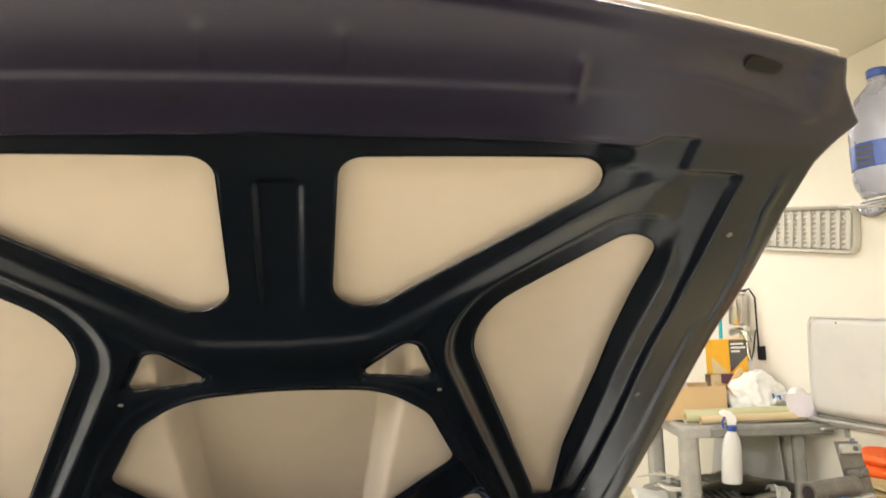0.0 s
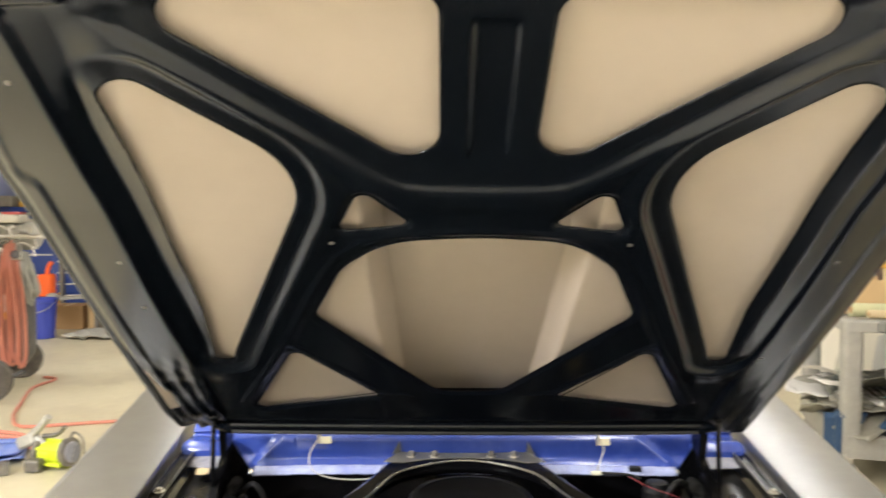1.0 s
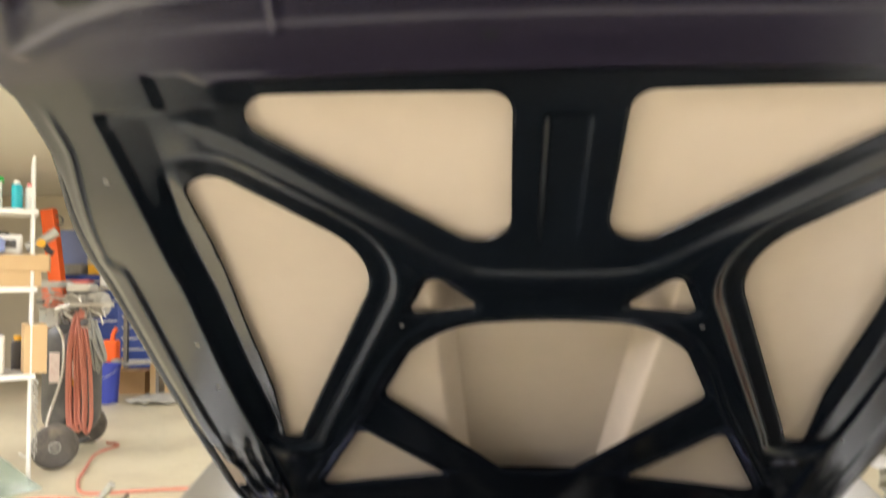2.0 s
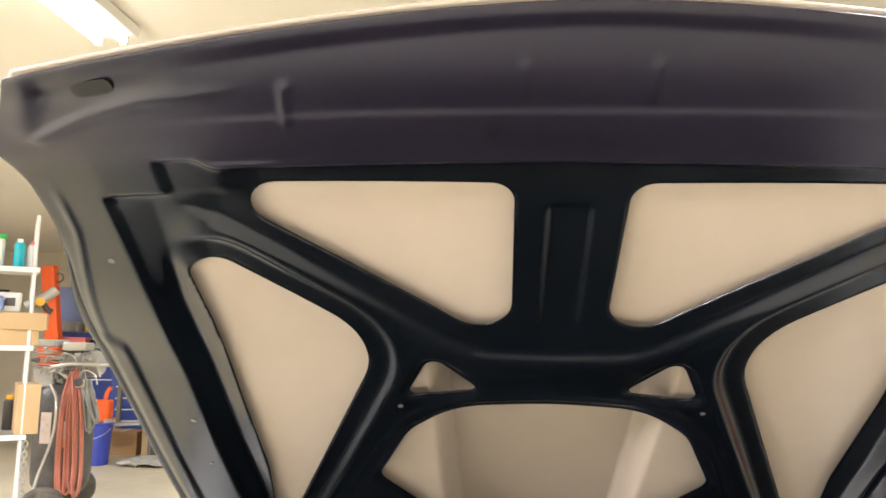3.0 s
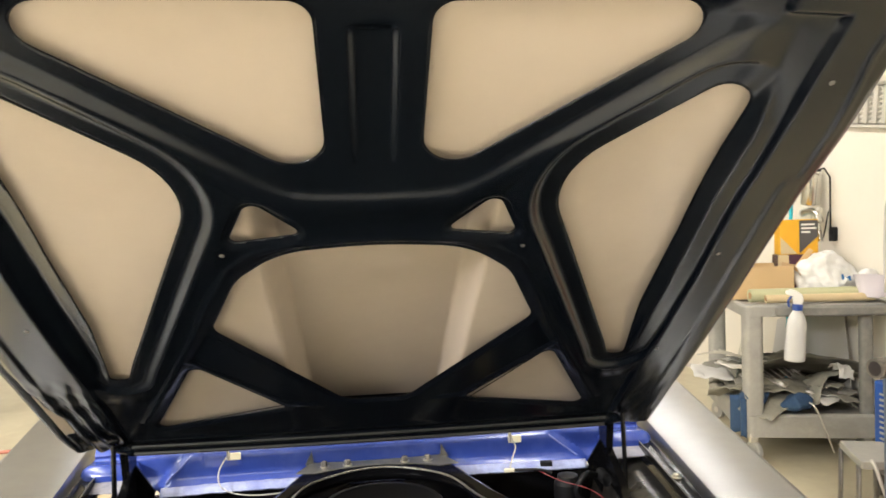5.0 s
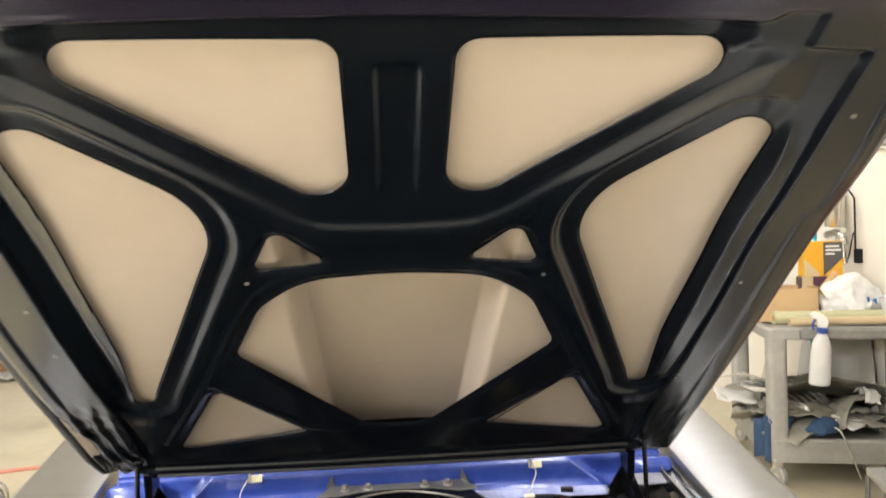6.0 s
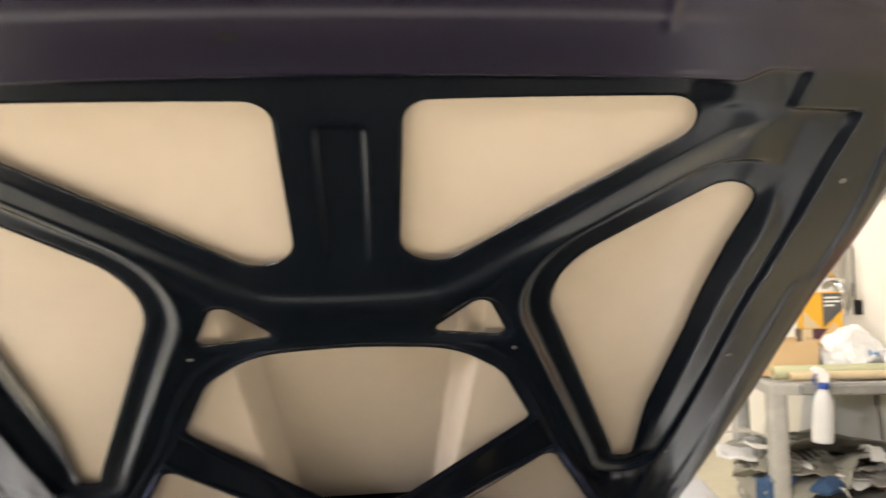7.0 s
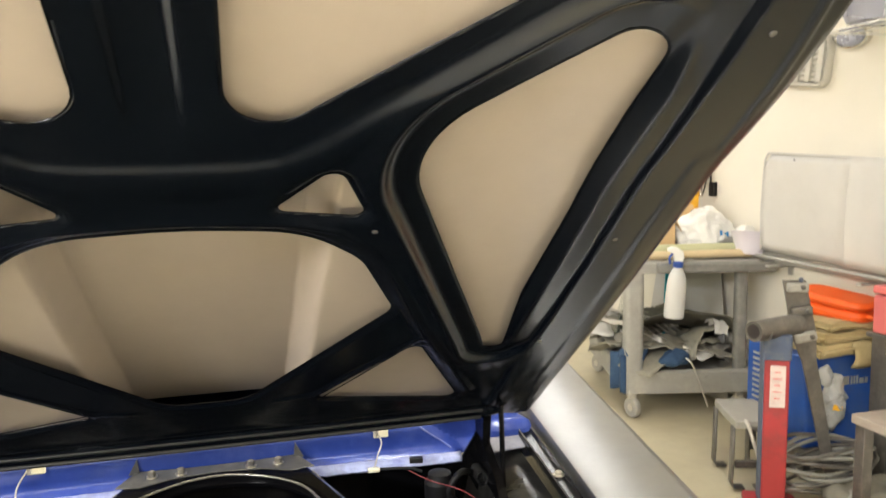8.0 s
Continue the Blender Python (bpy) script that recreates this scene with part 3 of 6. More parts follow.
    w = w * (1 - back) + back * (-0.020 - 0.010 * smooth(0.068, 0.050, v) + 0.009 * np.exp(-((v - 0.070) / 0.012) ** 2))
    return w + sag(u, v), dmin, near


def skin_level(u, v):
    a = np.abs(u)
    w = 0.001 + sag(u, v) + 0.004 * (1 - (a / 0.6) ** 2)
    # raised scoop in the middle with steep straight sides, closed towards the cowl
    foot, head = 0.1655 + 0.030 * v, 0.1385 + 0.028 * v
    side = np.clip((foot - a) / (foot - head), 0, 1)
    w += 0.057 * (0.75 * side + 0.25 * side * side * (3 - 2 * side)) * smooth(0.965, 0.885, v) * smooth(0.032, 0.075, v)
    edge = smooth(0.06, 0.0, half_width(v, u) - a)
    w = w * (1 - edge) + edge * (-0.013 + sag(u, v))
    nose = smooth(1.40, 1.47, v + 0.064 * (a / 0.6) ** 1.6)
    return w * (1 - nose) + nose * (-0.014 + sag(u, v))


def sheet(name, S, U, Vv, W, keep, material, parent, label, thick):
    rows, cols = U.shape
    idx = np.arange(rows * cols).reshape(rows, cols)
    quads = np.stack([idx[:-1, :-1], idx[:-1, 1:], idx[1:, 1:], idx[1:, :-1]], -1).reshape(-1, 4)
    quads = quads[keep]
    used = np.unique(quads)
    back = np.full(rows * cols, -1)
    back[used] = np.arange(len(used))
    o, vv, nn = np.array(HOOD_O), np.array(HOOD_V), np.array(HOOD_N)
    co = o + U.ravel()[used, None] * np.array([1.0, 0, 0]) + Vv.ravel()[used, None] * vv + W.ravel()[used, None] * nn
    me = bpy.data.meshes.new(name)
    me.from_pydata(co.tolist(), [], back[quads].tolist())
    for p in me.polygons:
        p.use_smooth = True
    me.materials.append(material)
    ob = new(name, me)
    ob.parent = parent
    if thick:
        md = ob.modifiers.new("thick", "SOLIDIFY")
        md.thickness, md.offset = thick, 1.0
    if label:
        ob["label"] = label
    return ob


def hood(car):
    S, T, U, Vv = hood_grid(0.0036)
    w, d, near = inner_level(U.ravel(), Vv.ravel())
    # drop the cells inside the cut-outs and draw the rest up to their edges
    shape = U.shape
    D = d.reshape(shape)
    cell = (D[:-1, :-1] + D[:-1, 1:] + D[1:, 1:] + D[1:, :-1]) / 4 > 0
    touch_in, touch_out = np.zeros(shape, bool), np.zeros(shape, bool)
    for a, b in ((slice(None, -1), slice(None, -1)), (slice(None, -1), slice(1, None)), (slice(1, None), slice(1, None)), (slice(1, None), slice(None, -1))):
        touch_out[a, b] |= cell
        touch_in[a, b] |= ~cell
    pull = (touch_in & touch_out).ravel()
    u, v = U.ravel().copy(), Vv.ravel().copy()
    u[pull], v[pull] = near[pull, 0], near[pull, 1]
    w2, _, _ = inner_level(u, v)
    w2 = w2.reshape(shape)
    for _ in range(2):
        w2[1:-1, 1:-1] = 0.5 * w2[1:-1, 1:-1] + 0.125 * (w2[:-2, 1:-1] + w2[2:, 1:-1] + w2[1:-1, :-2] + w2[1:-1, 2:])
    frame_ob = sheet("hood", S, u.reshape(shape), v.reshape(shape), w2, cell.ravel(), M_BLACK, car,
                     "open hood with a black painted pressed inner frame", 0.0)
    frame_ob.modifiers.new("thick", "SOLIDIFY").thickness = 0.0012
    # the nose panel, its haze and purple reflection tinted into the paint
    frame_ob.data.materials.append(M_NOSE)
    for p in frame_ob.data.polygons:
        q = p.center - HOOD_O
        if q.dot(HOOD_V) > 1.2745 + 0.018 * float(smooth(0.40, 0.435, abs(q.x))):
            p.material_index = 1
    S, T, U, Vv = hood_grid(0.0042)
    W = skin_level(U.ravel(), Vv.ravel()).reshape(U.shape)
    skin = sheet("hood_skin", S, U, Vv, W, np.ones((U.shape[0] - 1) * (U.shape[1] - 1), bool), M_TAN, frame_ob, "tan primed outer hood skin seen through the frame", 0.0)
    skin.data.materials.append(M_BLACK)
    for p in skin.data.polygons:
        q = p.center - HOOD_O
        # rear end blackened to paint in the scoop's shade; side edges are hem
        if q.dot(HOOD_V) < 0.10 or half_width(q.dot(HOOD_V), q.x) - abs(q.x) < 0.016 and q.dot(HOOD_V) < 1.36:
            p.material_index = 1
    md = skin.modifiers.new("thick", "SOLIDIFY")
    md.thickness, md.offset = 0.003, 1.0
    # rolled edges of the cut-outs
    for _, poly in CUTS:
        pts = np.array(poly)
        keep = np.r_[True, np.linalg.norm(np.diff(pts, axis=0), axis=1) > 0.002]
        loop = []
        for a0, b0 in zip(pts[keep], np.roll(pts[keep], -1, 0)):
            n = max(1, int(np.linalg.norm(b0 - a0) / 0.03))
            loop += [a0 + (b0 - a0) * k / n for k in range(n)]
        loop = np.array(loop + [loop[0]])
        lw, _, _ = inner_level(loop[:, 0], loop[:, 1])
        part("rolled_edge", tube([on_hood(float(x), float(y), float(z) + 0.0002) for (x, y), z in zip(loop, lw)], 0.0011, 6, steps=1), M_BAY, frame_ob)
    # small pressed rings in the skin
    turn0 = Matrix((Vector((1, 0, 0)), HOOD_V, HOOD_N)).transposed().to_4x4()
    for su, sv in ((0.195, 1.10), (-0.195, 1.10), (0.205, 0.46), (-0.205, 0.46)):
        lw = float(skin_level(np.array([su]), np.array([sv]))[0])
        ring = [(0.0105 * math.cos(q), 0.0105 * math.sin(q), -0.001) for q in np.linspace(0, 2 * math.pi, 17)]
        part("pressed_ring", tube(ring, 0.0017, 6, steps=1), M_TAN, frame_ob, m=Matrix.Translation(on_hood(su, sv, lw)) @ turn0)
    # dusty weatherstrip along the rear edge
    for sv, sw, sr in ((0.052, -0.034, 0.0042), (0.075, -0.027, 0.0030)):
        part("weatherstrip", tube([on_hood(float(x), sv + 0.013 * (x / 0.66) ** 2, sw) for x in np.linspace(-0.545, 0.545, 25)], sr, 8, steps=1), M_STRIP, frame_ob, "dusty grey rubber strip")
    # screws and clips in the frame
    turn = Matrix((Vector((1, 0, 0)), HOOD_V, HOOD_N)).transposed().to_4x4()
    for su, sv in ((0.2355, 0.785), (-0.2355, 0.785), (0.578, 0.7475), (-0.584, 0.734), (0.567, 1.147), (-0.5715, 1.139), (-0.5875, 0.595), (0.569, 0.418)):
        lw, _, _ = inner_level(np.array([su]), np.array([sv]))
        part("screw", turned([(0.0040, 0.0006), (0.0040, -0.0006), (0.0028, -0.0014), (0.0012, -0.0010)], 12), M_STEELD, frame_ob,
             m=Matrix.Translation(on_hood(su, sv, float(lw[0]))) @ turn)
    # flush dark disc painting in the shade of a small hole
    for su, sv, sr in ((-0.093, 1.329, 0.0075),):
        lw, _, _ = inner_level(np.array([su]), np.array([sv]))
        part("drain_plug", turned([(sr, 0.0006), (sr * 0.95, -0.0005), (sr * 0.5, -0.0005), (0.0005, -0.0005)], 18, sx=1.2), M_BAY, frame_ob,
             m=Matrix.Translation(on_hood(su, sv, float(lw[0]))) @ turn)
    # dark ovals laid on for the shade inside the two slots
    for side in (-1, 1):
        lw, _, _ = inner_level(np.array([side * 0.498]), np.array([1.397]))
        part("slot_plug", slab(round_rect(0.044, 0.017, 0.008), 0.003, m=pose(0, 0, -0.0022, 0, 0, -9 * side)), M_BAY, frame_ob,
             m=Matrix.Translation(on_hood(side * 0.498, 1.397, float(lw[0]))) @ turn)
    return frame_ob


def fender_z(y):
    return 0.812 + 0.08 * (y - 0.75) - 0.012 * max(0, -y) ** 2


def fender(car, side):
    """A bare steel fender: flat crowned top, a crease and a falling outer band, then the side."""
    rows = []
    for k in range(25):
        y = 1.30 - k * 0.095
        z0 = fender_z(y)
        xi = 0.724 + 0.075 * (y - 0.75)
        xo = 0.9315 + 0.055 * (y - 0.75)
        xc = xo - max(0.006, 0.022 + 0.05 * (0.75 - max(y, -0.1)))
        row = [(xi - 0.001, z0 - 0.045), (xi - 0.001, z0 - 0.006), (xi + 0.0015, z0 - 0.001), (xi + 0.005, z0)]
        for q in range(1, 9):
            f = q / 8
            row.append((xi + 0.005 + (xc - xi - 0.013) * f, z0 + 0.009 * math.sin(math.pi * f * 0.72)))
        e = row[-1][1]
        d = xo - xc
        row += [(xc - 0.0035, e), (xc - 0.0005, e - 0.0004), (xc + 0.003, e - 0.0016), (xc + 0.5 * d, e - 0.37 * d), (xo - 0.004, e - 0.75 * d), (xo + 0.001, e - 0.75 * d - 0.003),
                (xo + 0.006, e - 0.75 * d - 0.014), (xo + 0.014, e - 0.09), (xo + 0.012, e - 0.22), (xo - 0.004, e - 0.42)]
        rows.append([Vector((side * x, y, z)) for x, z in row])
    ob = part("fender", loft(rows), M_BARE, car, "bare brushed steel front fender", solid=0.0015)
    # narrow dusty rail inside it, with two pale lips
    def rail_at(y):
        return 0.714 + 0.034 * (y - 0.75), 0.679 + 0.046 * (y - 0.75), fender_z(y) - 0.030
    rail, out_lip, in_lip = [], [], []
    for k in range(15):
        y = 0.79 - k * 0.115
        a, b, z0 = rail_at(y)
        rail.append([Vector((side * x, y, z)) for x, z in ((a + 0.003, z0 - 0.05), (a, z0 - 0.002), (a - 0.004, z0), (a - 0.009, z0 - 0.006), (b + 0.009, z0 - 0.007), (b + 0.004, z0 - 0.001), (b, z0 - 0.002), (b - 0.002, z0 - 0.05))])
        out_lip.append((side * (a - 0.002), y, z0 + 0.0005))
        in_lip.append((side * (b + 0.002), y, z0))
    r = part("fender_rail", loft(rail), M_RAIL, car, "dusty black rail bolted inside the fender", solid=0.002)
    for lip in (out_lip, in_lip):
        part("rail_lip", tube(lip, 0.0013, 8, smooth=False), M_LIP, r, "pale worn rail edge")
    for y in (0.70, 0.46, 0.17, -0.15):
        a, b, z0 = rail_at(y)
        bolt = turned([(0.013, 0.0), (0.013, 0.002), (0.0085, 0.003), (0.008, 0.008), (0.005, 0.009)], 12, m=pose(side * (a + b) / 2, y, z0 - 0.006))
        part("bolt", bolt, M_ZINC, r)
    return ob


def apron(car, side):
    rows = []
    for k in range(12):
        y = 0.70 - k * 0.13
        tower = math.exp(-((y - 0.02) / 0.22) ** 2)
        z0 = fender_z(y) - 0.062
        x0 = 0.672 + 0.046 * (y - 0.75)
        rows.append([Vector((side * x, y, z)) for x, z in ((x0, z0), (x0 - 0.045, z0 - 0.010), (0.570 - 0.10 * tower, z0 - 0.03), (0.545 - 0.13 * tower, z0 - 0.14), (0.50 - 0.10 * tower, z0 - 0.32), (0.46, z0 - 0.46))])
    part("inner_apron", loft(rows), M_APRON, car, "dusty worn black inner fender apron", solid=0.002)


def hinge(car, side):
    """The black hinge plates with their spring, and the prop rod."""
    x = side * 0.572
    pts = [(0.60, 0.93), (0.66, 0.90), (0.64, 0.83), (0.63, 0.79), (0.66, 0.72), (0.46, 0.70), (0.50, 0.745), (0.585, 0.79), (0.575, 0.86), (0.54, 0.905)]
    m = Matrix(((0, 0, 1, x - 0.013), (1, 0, 0, 0), (0, 1, 0, 0), (0, 0, 0, 1)))
    ob = part("hood_hinge", slab(pts, 0.018, m=m), M_BAY, car, "black hood hinge plate")
    part("hinge_gusset", slab([(side * 0.583, 0.84), (side * 0.570, 0.82), (side * 0.524, 0.748), (side * 0.540, 0.70), (side * 0.583, 0.62)], 0.006, m=pose(0, 0.632, 0, 90, 0, 0)), M_BAY, ob)
    coil = [(x - side * (0.024 + 0.011 * math.cos(q * 0.7)), 0.60 - 0.0012 * q, 0.725 + 0.014 * math.sin(q * 0.7)) for q in range(46)]
    part("hinge_spring", tube(coil, 0.0024, 8, steps=2), M_FLAT, ob)
    rod = part("prop_rod", tube([(side * 0.580, 0.52, 0.90), (side * 0.580, 0.505, 0.70), (side * 0.580, 0.50, 0.60)], 0.0055, 12, smooth=False), M_BAY, car, "thin black gas strut")
    part("strut_cylinder", cyl(0.0075, 0.12, side * 0.580, 0.503, 0.58, n=16), M_FLAT, rod)
    part("strut_end", turned([(0.008, -0.012), (0.011, -0.006), (0.011, 0.006), (0.008, 0.012)], 14, m=pose(side * 0.580, 0.52, 0.905, 0, 90, 0)), M_BAY, rod)


def cowl(car):
    """The blue cowl: a top band, a raised boxed face with chamfered ends, and the ragged seam along its foot."""
    xs = np.linspace(-0.70, 0.70, 241)
    rows = []
    for x in xs:
        a = abs(x)
        arch = 0.012 * (1 - (x / 0.7) ** 2)
        bow = 0.012 * (x / 0.7) ** 2
        row = [Vector((x, 0.80, 0.842 + arch)), Vector((x, 0.765, 0.824 + arch)), Vector((x, 0.748, 0.805 + arch))]
        for y, z, e in ((0.741, 0.800, 0.430), (0.7345, 0.7965, 0.434), (0.7305, 0.792, 0.438), (0.7290, 0.786, 0.445), (0.7297, 0.777, 0.458), (0.731, 0.767, 0.473), (0.733, 0.757, 0.488),
                        (0.735, 0.746, 0.504), (0.733, 0.738, 0.516), (0.722, 0.728, 0.526), (0.712, 0.716, 0.535)):
            e += (0.026 if x < 0 else 0.010) * (z - 0.735) / 0.06
            proud = 0.034 * float(smooth(e + 0.024, e - 0.003, a))
            notch = 0.006 * float(smooth(-0.330, -0.345, x)) if z > 0.775 and x > -0.43 else 0
            row.append(Vector((x, y + bow - proud + notch, z + arch)))
        rows.append(row)
    ob = part("cowl_panel", loft(rows), M_BLUE, car, "blue painted cowl panel below the windscreen", solid=0.003)
    # paler blue tubes draw the reflected highlight on the raised face's edges
    edge = []
    for x in np.linspace(-0.452, 0.436, 62):
        edge.append((x, 0.737 - 0.034 + 0.012 * (x / 0.7) ** 2 + 0.004 + 0.006 * float(smooth(-0.330, -0.345, x)), 0.7985 + 0.012 * (1 - (x / 0.7) ** 2)))
    part("worn_edge", tube(edge, 0.0030, 8, steps=1), M_EDGE, ob, "pale highlight drawn along the edge of the raised face")
    for side in (-1, 1):
        arch = 0.012 * (1 - 0.45)
        slope = [(side * (e + 0.002 + (0.026 if side < 0 else 0.010) * (z - 0.735) / 0.06), y + 0.0055 - 0.0335, z + arch) for y, z, e in ((0.735, 0.795, 0.431), (0.7295, 0.786, 0.443), (0.731, 0.767, 0.470), (0.735, 0.746, 0.501), (0.730, 0.735, 0.517))]
        part("worn_edge", tube(slope, 0.0022, 8), M_EDGE, ob)
    lip = []
    for k, x in enumerate(np.linspace(-0.530, 0.540, 160)):
        proud = 0.034 * float(smooth(0.565, 0.535, abs(x)))
        yf = 0.712 + 0.012 * (x / 0.7) ** 2 - proud
        z = 0.716 + 0.012 * (1 - (x / 0.7) ** 2)
        j = 0.0014 * noise.noise(Vector((x * 30, 0, 3.3))) + 0.0012 * noise.noise(Vector((x * 90, 2, 0)))
        lip.append([Vector((x, yf + 0.0085, z + 0.0125 + j)), Vector((x, yf - 0.0025, z + 0.001)), Vector((x, yf - 0.007, z - 0.005 + j)), Vector((x, yf - 0.006, z - 0.008 + 1.6 * j))])
    part("seam_flange", loft(lip), M_SEAM, ob, "ragged pale overspray along the seam flange", solid=0.002)
    part("firewall", box(1.30, 0.02, 0.395, 0, 0.725, 0.31), M_BAY, car, "black firewall", bevel=0.004)
    for side in (-1, 1):
        part("cowl_corner", box(0.130, 0.150, 0.105, side * 0.652, 0.742, 0.690, rx=-4), M_BLUE, ob, bevel=0.022)
        part("corner_flange", slab(round_rect(0.115, 0.060, 0.010), 0.004, m=pose(side * 0.645, 0.650, 0.757, 10, 0, side * 6)), M_DUST, ob, "pale dusty flange below the cowl corner", bevel=0.0015)
    part("seam_patch", slab(round_rect(0.030, 0.030, 0.004), 0.002, m=pose(-0.634, 0.606, 0.7485, 10, 0, 10)), M_PAPERT, ob, "tan paper patch")
    # clips with the washer hose
    for x, y, z in ((-0.352, 0.694, 0.800), (0.352, 0.690, 0.798)):
        c = part("hose_clip", slab(round_rect(0.034, 0.018, 0.003), 0.004, m=pose(x, y, z, 72, 0, 0)), M_CREAMC, ob, bevel=0.002)
        part("clip_post", cyl(0.004, 0.03, x - 0.013, y - 0.006, z - 0.006, n=10), M_WIRE, ob)
    part("washer_hose", tube([(-0.366, 0.690, 0.806), (-0.386, 0.672, 0.770), (-0.378, 0.655, 0.738), (-0.33, 0.640, 0.722), (-0.25, 0.635, 0.720), (-0.18, 0.65, 0.728)], 0.0017, 10), M_WIRE, ob)
    part("washer_hose", tube([(0.339, 0.684, 0.818), (0.345, 0.678, 0.800), (0.350, 0.670, 0.782), (0.338, 0.655, 0.760), (0.330, 0.650, 0.735)], 0.0017, 10), M_WIRE, ob)
    part("hose_tee", slab(round_rect(0.026, 0.012, 0.003), 0.009, m=pose(0.328, 0.648, 0.728)), M_CREAMC, ob, bevel=0.002)
    part("wire", tube([(0.335, 0.650, 0.732), (0.40, 0.63, 0.735), (0.43, 0.62, 0.728)], 0.0035, 10), M_FLAT, car)
    part("wire", tube([(0.40, 0.62, 0.734), (0.44, 0.58, 0.722), (0.50, 0.52, 0.715), (0.54, 0.46, 0.69)], 0.0011, 8), M_REDWIRE, car, "thin red wire")
    part("connector", box(0.03, 0.016, 0.012, 0.425, 0.655, 0.735, rz=-8), M_FLAT, car, bevel=0.002)


def brace(car):
    """The black export brace: a bolted foot at the firewall and two legs round the air cleaner."""
    m = pose(0, 0, 0.752)
    inner = [(math.cos(a) * 0.205, 0.395 + 0.225 * math.sin(a)) for a in np.linspace(math.pi, 0, 21)]
    outer = [(0.435, -0.02), (0.362, 0.20), (0.250, 0.45), (0.195, 0.61), (0.165, 0.700), (0.06, 0.692), (-0.06, 0.692), (-0.165, 0.700), (-0.195, 0.61), (-0.250, 0.45), (-0.362, 0.20), (-0.435, -0.02)]
    ring = inner + [(0.292, 0.22), (0.385, -0.02)] + outer + [(-0.385, -0.02), (-0.292, 0.22)]
    ob = part("engine_brace", slab(ring, 0.030, m=pose(0, 0, 0.737)), M_BRACE, car, "black tubular engine bay brace", bevel=0.013)
    # pale worn lips that also draw the glossy brace's edge highlights
    part("brace_lip", tube([(-0.300, 0.22, 0.762), (-0.215, 0.40, 0.766), (-0.150, 0.555, 0.768), (0, 0.628, 0.770), (0.150, 0.555, 0.768), (0.215, 0.40, 0.766), (0.300, 0.22, 0.762)], 0.0024, 10), M_LIP, ob)
    for s in (-1, 1):
        part("brace_edge", tube([(s * 0.192, 0.612, 0.762), (s * 0.247, 0.45, 0.761), (s * 0.358, 0.20, 0.761)], 0.0014, 8), M_LIP, ob)
    part("brace_foot", slab([(0.165, 0.699), (0.06, 0.691), (-0.06, 0.691), (-0.165, 0.699), (-0.197, 0.625), (-0.150, 0.615), (-0.09, 0.642), (0, 0.652), (0.09, 0.642), (0.150, 0.615), (0.197, 0.625)], 0.003, m=pose(0, 0, 0.7665)), M_DUSTY, ob, bevel=0.002)
    for s in (-1, 1):
        part("brace_ear", slab([(0, 0), (0.022, 0), (0.004, 0.034)], 0.003, m=pose(s * 0.158, 0.690, 0.766, 90, 0, 0 if s > 0 else 180)), M_DUSTY, ob)
    for x in (-0.131, -0.074, 0.067, 0.124):
        b = part("bolt", turned([(0.0085, 0.0), (0.0085, 0.003), (0.0078, 0.0032), (0.0078, 0.012), (0.006, 0.0135)], 6, m=pose(x, 0.660, 0.7695)), M_STEELD, ob)
        part("washer", turned([(0.0115, 0.0), (0.0115, 0.0018), (0.008, 0.0022)], 20, m=pose(x, 0.660, 0.7695)), M_ZINC, ob)


def air_cleaner(car):
    ob = part("air_cleaner", turned([(0.110, -0.075), (0.126, -0.06), (0.129, -0.012), (0.128, -0.005), (0.123, 0.0), (0.112, 0.001), (0.106, -0.003), (0.02, -0.003)], 56, m=pose(0.003, 0.345, 0.788)), M_LID, car, "round black air cleaner lid")


